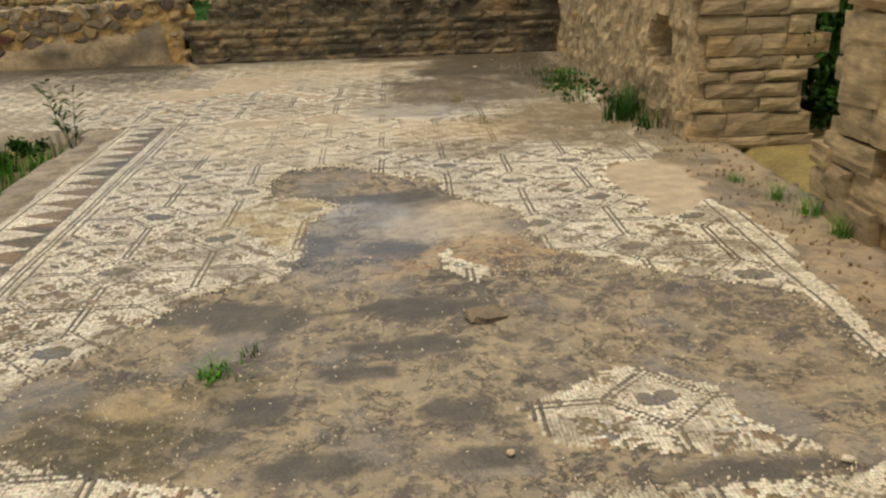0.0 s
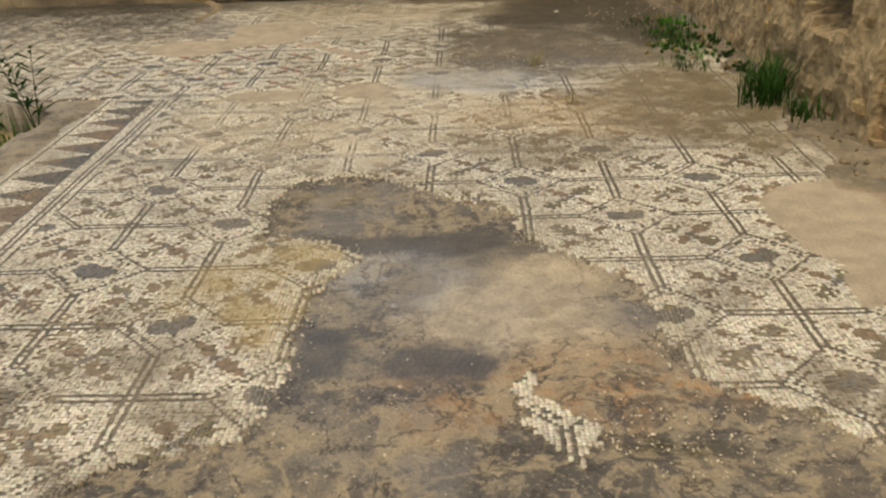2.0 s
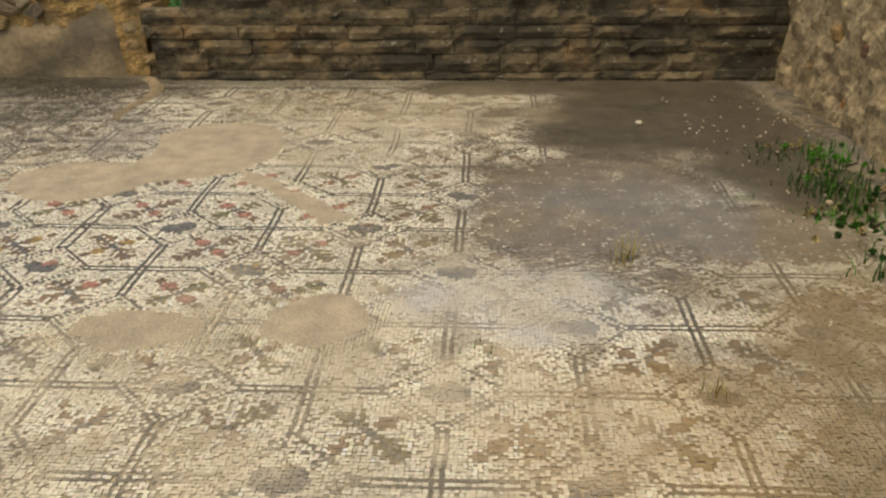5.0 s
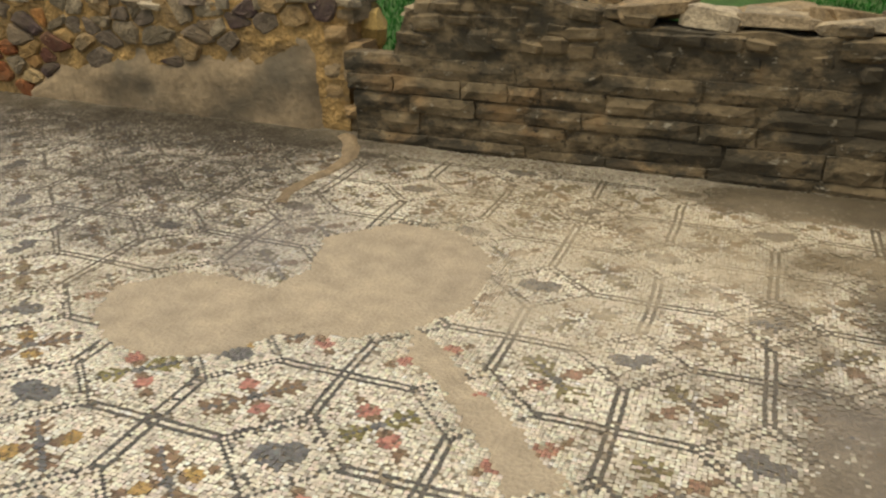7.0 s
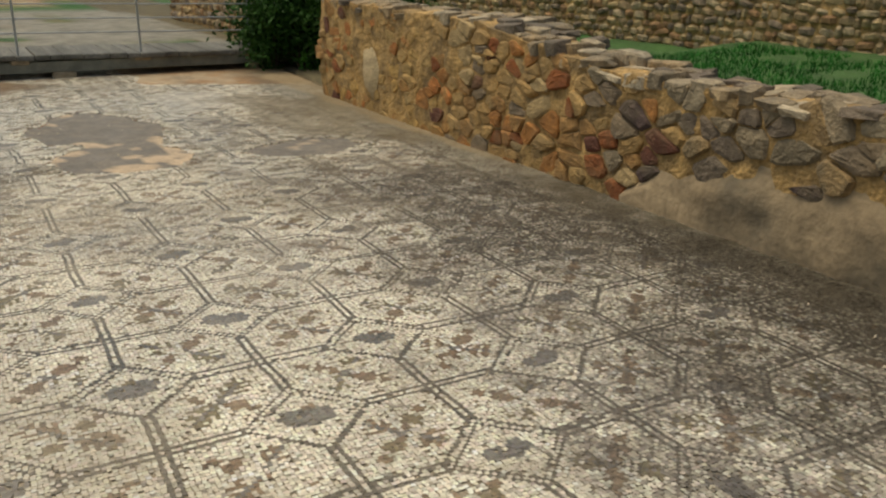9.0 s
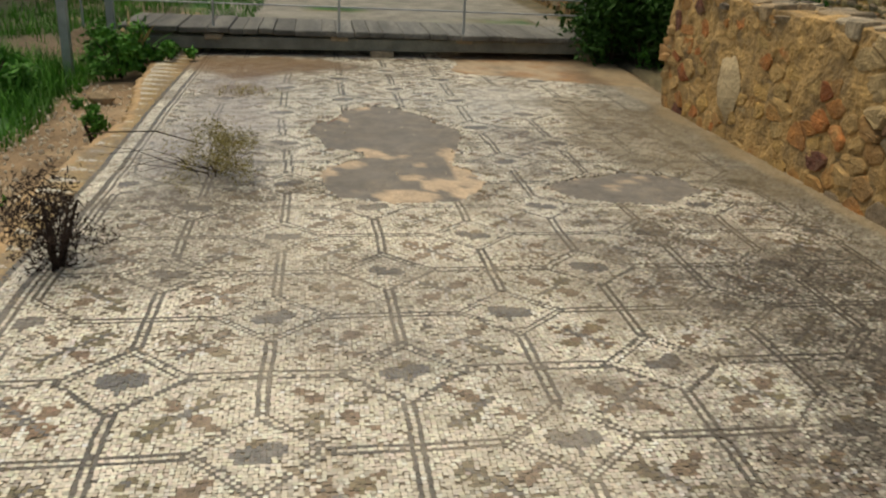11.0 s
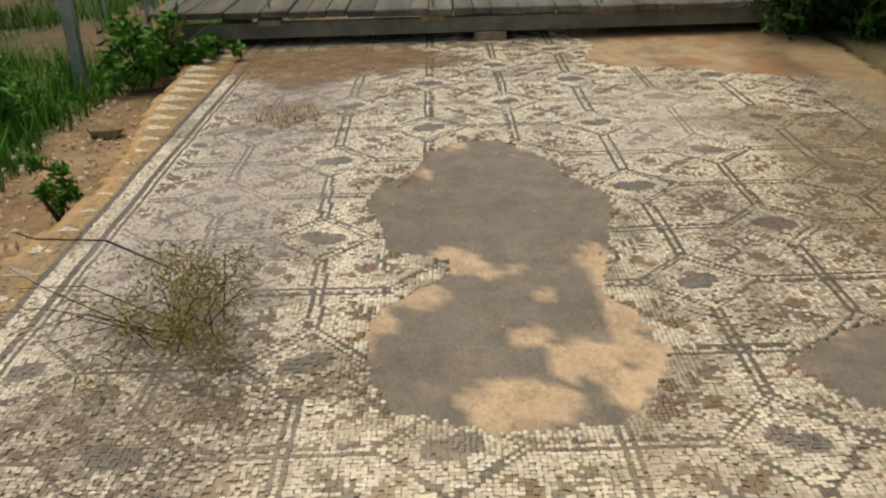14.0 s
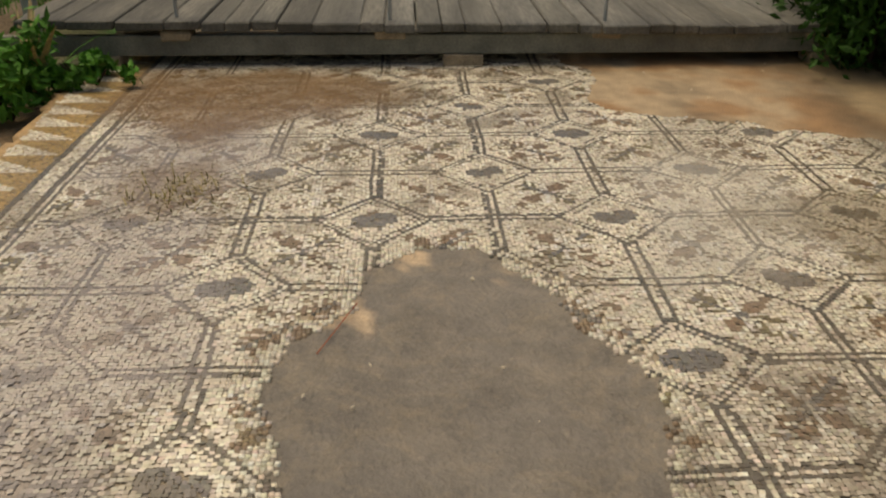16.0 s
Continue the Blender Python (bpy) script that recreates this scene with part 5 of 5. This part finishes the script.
def rod(p, q, r0, r1=None, sides=8):
    bm = bmesh.new()
    bmesh.ops.create_cone(bm, cap_ends=True, segments=sides, radius1=r0, radius2=r0 if r1 is None else r1, depth=1.0)
    a, b = Vector(p), Vector(q)
    m = Matrix.Translation((a + b) / 2) @ (b - a).to_track_quat("Z", "Y").to_matrix().to_4x4() @ Matrix.Diagonal((1, 1, (b - a).length, 1))
    bmesh.ops.transform(bm, matrix=m, verts=bm.verts[:])
    return bm
railing = empty("railing", -11.95, 9.2, 0.25, "thin galvanised steel railing on the edge of the boardwalk", "railing")
for y in (6.1, 7.36, 8.62, 9.92, 11.22):
    on(railing, "post", rod((-11.95, y, deck_top(y) - 0.05), (-11.95, y, 1.12), 0.012), STEEL)
for z in (0.49, 0.645, 0.80, 0.96, 1.11):
    on(railing, "rail", rod((-11.95, 5.9, z + 0.03), (-11.95, 11.9, z - 0.04), 0.0075), STEEL)
for x, y, h in ((-11.2, 6.12, 1.7), (-12.7, 6.2, 1.5)):
    pole = tagged(new("metal_post", mesh_of("metal_post", [], [])), "square galvanised steel post standing among the weeds", "post")
    bm = boxed(x - 0.04, x + 0.04, y - 0.04, y + 0.04, -0.3, h, 0.006)
    bm.to_mesh(pole.data)
    bm.free()
    pole.data.materials.append(STEEL)

# ---- plants ----
def blades(spots, height, width, lean, seed, segs=2):
    """Bent grass blades at the given places."""
    r = random.Random(seed)
    verts, faces = [], []
    for x, y, z in spots:
        h, a = height * r.uniform(0.45, 1.15), r.uniform(0, 6.283)
        dx, dy, tilt = math.cos(a), math.sin(a), lean * r.uniform(0.2, 1.3)
        base = len(verts)
        for k in range(segs + 1):
            t = k / segs
            w = width * (1 - t * 0.85)
            bx, by, bz = x + dx * tilt * h * t * t, y + dy * tilt * h * t * t, z + h * (t - 0.25 * tilt * t * t)
            verts += [(bx - dy * w, by + dx * w, bz), (bx + dy * w, by - dx * w, bz)]
        for k in range(segs):
            a0 = base + 2 * k
            faces.append((a0, a0 + 1, a0 + 3, a0 + 2))
    return verts, faces

def meadow(name, x0, x1, y0, y1, count, height, width, mat, label, seed, mask=None):
    g = np.random.default_rng(seed)
    x, y = g.uniform(x0, x1, count), g.uniform(y0, y1, count)
    ok = fbm(x, y, 1.5, seed) > 0.36
    if mask:
        ok &= mask(x, y)
    x, y = x[ok], y[ok]
    z = ground_height(x, y) - 0.01
    v, q = blades(list(zip(x, y, z)), height, width, 0.55, seed)
    return tagged(new(name, mesh_of(name, v, q, mat)), label, "grass", kind="stuff")

meadow("lawn_grass", -9.0, 4, 11.95, 16.8, 42000, 0.075, 0.008, LAWN, "short green lawn between the ruined walls", 301)
meadow("tall_grass", -12.2, -5.4, 4.2, 6.35, 11000, 0.27, 0.006, GRASS, "tall lush green grass on the garden bank", 302, lambda x, y: y < 6.25 - 0.12 * np.abs(x + 9) + 0.25 * fbm(x, y, 2, 9) + 0.25 * (x < -10.3))
meadow("garden_grass", -16, -2.7, 0.5, 6.1, 9000, 0.16, 0.005, GRASS, "scattered garden grass on brown soil", 303, lambda x, y: fbm(x, y, 0.9, 114) > 0.5)
meadow("pit_grass", -5.2, -2.6, 4.6, 7.2, 4500, 0.22, 0.005, GRASS, "weedy grass in the sunken garden edge", 304)
meadow("path_grass", -19, -13.1, 4.0, 7.6, 5000, 0.22, 0.006, GRASS, "rough grass beside the pale path", 305)

def tuft(name, x, y, z, h, count, spread, mat, label, seed, width=0.004, lean=0.7):
    r = random.Random(seed)
    t = empty(name, x, y, z, label, "weed", "weeds on the floor")
    spots = [(r.gauss(0, spread), r.gauss(0, spread), -0.005) for _ in range(count)]
    v, q = blades(spots, h, width, lean, seed, 3)
    child("leaves", mesh_of("leaves", v, q, mat), t)
    return t

r = random.Random(61)
for k in range(16):
    tuft("grass_clump", 2.0 + r.uniform(-0.35, 0.12), r.uniform(7.75, 9.7), 0.0, r.uniform(0.05, 0.13), r.randint(25, 60), r.uniform(0.05, 0.12), r.choice((GRASS, LEAF, LEAF)), "low green weeds growing at the foot of the wall", 400 + k)
for k, (x, y, h, n) in enumerate(((1.97, 6.86, 0.30, 130), (2.06, 7.1, 0.26, 110), (2.16, 7.3, 0.24, 80), (2.1, 6.6, 0.16, 60))):
    tuft("grass_clump", x, y, 0, h, n, 0.07, LEAF, "thick green grass tuft against the pitted wall", 430 + k, 0.005)
for k, (x, y, h, n) in enumerate(((0.69, 7.94, 0.13, 34), (0.82, 6.94, 0.12, 16), (0.1, 7.21, 0.03, 14), (1.39, 8.66, 0.05, 14), (2.3, 4.6, 0.12, 50), (2.35, 4.3, 0.16, 60), (2.2, 5.0, 0.07, 40), (2.36, 3.95, 0.14, 70))):
    tuft("small_sprig", x, y, 0, h, n, 0.03, OLIVE if k < 2 else GRASS, "small sprig of weed rooted in the floor", 440 + k, 0.0025)
tuft("small_sprig", -0.6, 2.83, -0.01, 0.075, 60, 0.045, BRIGHT, "bright green weed rooted in bare mortar", 450, 0.006, 1.1)
tuft("small_sprig", -0.5, 2.98, -0.01, 0.06, 16, 0.02, LEAF, "bright green weed rooted in bare mortar", 451, 0.004, 0.6)

def leaf_cloud(count, radii, size, seed, shape=1.0, spiky=0.35):
    """Small folded leaves gathered in clumps inside an uneven ellipsoid."""
    r = random.Random(seed)
    clumps = []
    for _ in range(max(6, count // 60)):
        d = Vector((r.gauss(0, 1), r.gauss(0, 1), r.gauss(0, 1))).normalized() * r.uniform(0.35, 1.0 + spiky * r.random())
        clumps.append(Vector((d.x * radii[0], d.y * radii[1], d.z * radii[2])))
    verts, faces = [], []
    for _ in range(count):
        c = r.choice(clumps)
        p = c + Vector((r.gauss(0, 1), r.gauss(0, 1), r.gauss(0, 1))) * min(radii) * 0.22
        n = Vector((r.gauss(0, 1), r.gauss(0, 1), r.gauss(0, 1))).normalized()
        t = n.orthogonal().normalized()
        t = (Matrix.Rotation(r.uniform(0, 6.283), 3, n) @ t).normalized()
        s, w = n.cross(t), size * r.uniform(0.6, 1.3)
        b = len(verts)
        verts += [p - t * w, p + s * w * 0.4 * shape + n * w * 0.12, p + t * w, p - s * w * 0.4 * shape + n * w * 0.12]
        faces += [(b, b + 1, b + 2), (b, b + 2, b + 3)]
    return verts, faces

def shrub(name, x, y, z, radii, count, size, mat, label, seed, shape=1.0, spiky=0.35, stem=TWIG):
    t = empty(name, x, y, z, label, "shrub")
    v, q = leaf_cloud(count, radii, size, seed, shape, spiky)
    f = child("foliage", mesh_of("foliage", v, q, mat), t, Matrix.Translation((0, 0, radii[2] * 0.95)))
    r = random.Random(seed)
    for k in range(5):
        a = r.uniform(0, 6.283)
        on_stem = rod((0, 0, -0.05), (math.cos(a) * radii[0] * 0.6, math.sin(a) * radii[1] * 0.6, radii[2] * r.uniform(0.9, 1.5)), 0.012 + radii[2] * 0.012, 0.004, 6)
        part("branch", on_stem, stem, t)
    return t

shrub("leafy_shrub", -12.3, 12.05, 0.1, (0.8, 0.8, 0.66), 11000, 0.05, LEAF, "dense dark green shrub at the end of the boardwalk", 501)
shrub("leafy_shrub", -10.9, 12.35, 0.0, (0.85, 0.55, 0.6), 8000, 0.05, LEAF, "dense dark green shrub beside the end of the wall", 513)
shrub("leafy_shrub", -11.55, 11.75, 0.0, (0.2, 0.2, 0.22), 260, 0.03, BRIGHT, "small bright green shoots under a dark shrub", 502)
shrub("leafy_shrub", -11.75, 11.5, 0.05, (0.42, 0.40, 0.42), 3600, 0.045, LEAF, "dense dark green shrub at the end of the boardwalk", 508)
shrub("leafy_shrub", -11.35, 6.55, -0.1, (0.45, 0.32, 0.22), 1500, 0.045, BRIGHT, "leafy green weeds by the end of the boardwalk", 503)
shrub("leafy_shrub", -11.5, 6.95, 0.0, (0.28, 0.22, 0.10), 700, 0.035, BRIGHT, "leafy green weeds spilling onto the mosaic", 504)
shrub("leafy_shrub", -10.4, 5.6, -0.2, (0.42, 0.36, 0.24), 1300, 0.045, BRIGHT, "leafy green bush on the garden bank", 505)
shrub("leafy_shrub", -8.9, 5.4, -0.2, (0.8, 0.45, 0.2), 1800, 0.045, GRASS, "leafy green bush on the garden bank", 506)
shrub("leafy_shrub", -8.9, 6.85, -0.15, (0.2, 0.1, 0.14), 400, 0.025, GRASS, "small grey-green weed below the broken mosaic edge", 507)
shrub("leafy_shrub", -7.2, 6.5, -0.2, (0.4, 0.22, 0.16), 600, 0.03, GRASS, "low green weeds below the broken mosaic edge", 509)
shrub("leafy_shrub", -2.95, 6.8, -0.18, (0.28, 0.25, 0.12), 700, 0.03, LEAF, "dark weeds in the sunken garden edge", 510)
shrub("leafy_shrub", 3.95, 6.75, -0.25, (0.75, 1.0, 0.85), 12000, 0.05, LEAF, "dark shrub beyond the doorway", 511)
shrub("leafy_shrub", -3.6, 16.4, 0.3, (1.2, 0.5, 0.6), 2200, 0.06, LEAF, "dark bush on the lawn behind the walls", 512)
for k, (x, y) in enumerate(((-19, 0.5), (-18, 2.4), (-20, 4.2), (-17.5, -1.5), (-16, -3.5), (-21, 5.8), (-14, 3.2))):
    shrub("hedge_bush", x, y, -0.2, (1.7, 1.5, 1.3 if k < 6 else 0.6), 3200 if k < 6 else 1500, 0.08, LEAF, "large dark green bush at the back of the garden", 520 + k)
dry = shrub("dry_bush", -6.15, 7.36, 0.0, (0.26, 0.17, 0.19), 2600, 0.016, TWIG, "dark dry bush at the broken edge of the mosaic", 540, 0.5, 0.6)

for k, (x, y, rx, ry) in enumerate(((2.0, 8.1, 0.22, 0.2), (2.08, 8.6, 0.16, 0.25), (1.95, 9.2, 0.2, 0.25), (1.8, 8.35, 0.14, 0.12), (2.12, 7.6, 0.1, 0.2))):
    shrub("low_weed", x, y, 0.0, (rx * 1.2, ry * 1.2, 0.022), 1100, 0.012, (LEAF, LEAF, GRASS)[k % 3], "low mat of dark green weeds at the wall foot", 570 + k, 0.9, 0.5)
    shrub("leaf_litter", x - 0.1, y + 0.15, 0.0, (rx * 1.2, ry, 0.012), 160, 0.02, STRAW, "dry brown leaf litter among weeds", 580 + k, 0.9, 0.5)
tuft("small_sprig", -9.9, 7.8, 0.0, 0.07, 120, 0.12, OLIVE, "dry brown sprigs lying on the mosaic", 452, 0.003, 1.6)
lump = tagged(new("mortar_lump", chunk_mesh("mortar_lump", 720, 0.2, 0.09, BEDLUMP)), "broken grey lump of old mortar lying in the bare patch", "mortar")
lump.matrix_basis = pose(0.46, 3.22, 0.004, 4, 10, 25) @ Matrix.Diagonal((0.17, 0.12, 0.045, 1))

def stalk_plant(name, x, y, z, stems, h, mat, label, seed):
    t = empty(name, x, y, z, label, "weed")
    r = random.Random(seed)
    for k in range(stems):
        a, l = r.uniform(0, 6.283), r.uniform(0.05, 0.16)
        tip = Vector((math.cos(a) * l * 1.4, math.sin(a) * l * 1.4, h * r.uniform(0.8, 1.05)))
        st = part("stem", rod((0, 0, 0), tip, 0.005, 0.002, 6), mat, t)
        verts, faces = [], []
        for i in range(16):
            f = 0.25 + 0.75 * i / 15
            p = tip * f
            b = r.uniform(0, 6.283)
            d = Vector((math.cos(b), math.sin(b), 0.7))
            side = Vector((-math.sin(b), math.cos(b), 0)) * 0.013
            ln = 0.13 * (1.2 - 0.5 * f)
            o = len(verts)
            verts += [p, p + d * ln * 0.5 + side, p + d * ln + Vector((0, 0, -0.02)), p + d * ln * 0.5 - side]
            faces.append((o, o + 1, o + 2, o + 3))
        child("leaves", mesh_of("leaves", verts, faces, mat), st)
    return t
stalk_plant("tall_weed", -2.54, 7.06, -0.18, 3, 0.62, LEAF, "tall narrow-leaved green weed at the mosaic edge", 551)

def reed(name, x, y, z, count, length, mat, label, seed):
    t = empty(name, x, y, z, label, "reed")
    r = random.Random(seed)
    for k in range(count):
        a, up = r.uniform(0, 6.283), r.uniform(0.5, 1.0)
        verts, faces = [], []
        for i in range(9):
            f = i / 8
            out, zz = length * f * 0.55, length * up * (f - 0.62 * f * f * (1.4 - up))
            w = 0.022 * math.sin(math.pi * min(1, f * 0.9 + 0.12))
            px, py = math.cos(a) * out, math.sin(a) * out
            verts += [(px - math.sin(a) * w, py + math.cos(a) * w, zz), (px, py, zz - w * 0.4), (px + math.sin(a) * w, py - math.cos(a) * w, zz)]
        for i in range(8):
            for j in range(2):
                o = i * 3 + j
                faces.append((o, o + 1, o + 4, o + 3))
        child("leaf", mesh_of("leaf", verts, faces, mat if r.random() < 0.6 else STRAW), t)
    return t
reed("reed_plant", -11.55, 6.62, -0.1, 20, 0.75, BRIGHT, "arching green reed with dry straw leaves", 561)

# dry sprig lying on the mosaic
sprig = empty("dry_sprig", -7.45, 7.85, 0.0, "dry twiggy sprig with dusty olive leaves lying on the mosaic", "sprig")
r = random.Random(71)
for k in range(22):
    a = radians(r.uniform(150, 290))
    l = r.uniform(0.25, 0.75)
    x0, y0 = r.uniform(-0.1, 0.1), r.uniform(-0.1, 0.1)
    mid = (x0 + math.cos(a) * l * 0.5, y0 + math.sin(a) * l * 0.5 + r.uniform(-0.05, 0.05), r.uniform(0.03, 0.12))
    tw = part("twig", rod((x0, y0, 0.02), mid, 0.0028, 0.002, 5), TWIG, sprig)
    part("twig_tip", rod(mid, (mid[0] + math.cos(a + r.uniform(-0.6, 0.6)) * l * 0.5, mid[1] + math.sin(a + r.uniform(-0.6, 0.6)) * l * 0.5, r.uniform(0.005, 0.08)), 0.002, 0.0008, 5), TWIG, tw)
v, q = leaf_cloud(3800, (0.34, 0.19, 0.14), 0.012, 72, 0.4, 0.5)
child("leaves", mesh_of("leaves", v, q, OLIVE), sprig, Matrix.Translation((0.06, 0.0, 0.15)))
branch_pts = [(-8.3, 6.95, 0.02), (-8.05, 7.15, 0.10), (-7.95, 7.45, 0.13), (-7.75, 7.75, 0.1)]
long_twig = empty("fallen_twig", -8.0, 7.3, 0.0, "long thin dry twig fallen across the mosaic border", "twig")
for a, b in zip(branch_pts, branch_pts[1:]):
    on(long_twig, "twig", rod(a, b, 0.004, 0.003, 6), TWIG)

# loose pebbles and flakes
def scatter(name, spots, size, mat, label, seed):
    r = random.Random(seed)
    verts, faces = [], []
    for x, y, z in spots:
        m = pose(x, y, z, r.uniform(0, 360), r.uniform(0, 360), r.uniform(0, 360)) @ Matrix.Diagonal((size * r.uniform(0.4, 1.6), size * r.uniform(0.4, 1.3), size * r.uniform(0.4, 0.8), 1))
        o = len(verts)
        verts += [m @ Vector(c) for c in ((1, 0, 0), (-1, 0, 0), (0, 1, 0), (0, -1, 0), (0, 0, 1), (0, 0, -1))]
        faces += [(o + i, o + j, o + 4) for i, j in ((0, 2), (2, 1), (1, 3), (3, 0))] + [(o + j, o + i, o + 5) for i, j in ((0, 2), (2, 1), (1, 3), (3, 0))]
    return tagged(new(name, mesh_of(name, verts, faces, mat)), label, "pebbles", kind="stuff")
r = random.Random(81)
spots = [(r.uniform(-1.2, 1.8), r.uniform(2.0, 4.2), -0.004) for _ in range(420)]
spots += [(r.uniform(0.5, 1.0), r.uniform(3.55, 3.85), -0.008) for _ in range(120)]
spots += [(r.gauss(-0.95, 0.25), r.gauss(2.45, 0.2), -0.006) for _ in range(140)]
for (ax, ay), (bx, by) in zip(BIG_LOSS, BIG_LOSS[1:]):
    for _ in range(int(90 * math.hypot(bx - ax, by - ay))):
        f = r.random()
        spots.append((ax + (bx - ax) * f + r.gauss(0, 0.05), ay + (by - ay) * f + r.gauss(0, 0.05), 0.003))
scatter("mortar_crumbs", spots, 0.0055, PEBBLE, "pale crumbs and loose stones on the bare mortar", 82)
scatter("pebbles", [(r.uniform(1.3, 2.2), r.uniform(7.4, 10.6), 0.004) for _ in range(120)] + [(r.uniform(-12, -2), r.uniform(7.6, 11), 0.006) for _ in range(160)], 0.008, PEBBLE, "scattered pale pebbles on the mosaic", 83)
scatter("rubble_chips", [(r.uniform(1.98, 2.45), r.uniform(2.6, 6.3), 0.004) for _ in range(190)], 0.013, BANKSTONE, "broken stone chips along the east edge of the floor", 85)
scatter("gravel", [(r.uniform(-11, -6.5), r.uniform(6.2, 6.95), -0.19 + r.uniform(0, 0.05)) for _ in range(600)], 0.018, PEBBLE, "stony gravel on the bank below the mosaic", 84)
for k, (x, y, w) in enumerate(((1.42, 2.06, 0.035), (0.42, 2.2, 0.03), (1.05, 9.9, 0.06), (-0.55, 4.75, 0.02), (-2.35, 10.7, 0.03), (-2.1, 10.75, 0.025), (-6.8, 6.6, 0.14), (-8.2, 6.35, 0.18), (2.0, 8.2, 0.05), (1.9, 7.9, 0.06), (1.75, 8.6, 0.04), (-10.2, 6.62, 0.2))):
    st = tagged(new("loose_stone", chunk_mesh("loose_stone", 700 + k, 0.28, 0.07, BANKSTONE if y < 7 and x < -3 else PEBBLE)), "brown field stone lying on the garden bank" if y < 7 and x < -3 else "loose pale stone lying on the dusty mosaic", "stone")
    st.matrix_basis = pose(x, y, (-0.17 if (y < 7 and x < -3) else 0.0) + w * 0.22, 5, 8, 40 * k) @ Matrix.Diagonal((w, w * 0.75, w * 0.5, 1))
needle = empty("pine_needle", -8.9, 8.55, 0.0, "thin rusty dry stalk lying on grey mortar", "stalk")
on(needle, "stalk", rod((-8.72, 8.46, 0.004), (-9.0, 8.56, 0.006), 0.002, 0.0015, 5), material("rusty_stalk", (0.30, 0.07, 0.03), 0.8, 20, 0.2, 60, 0))
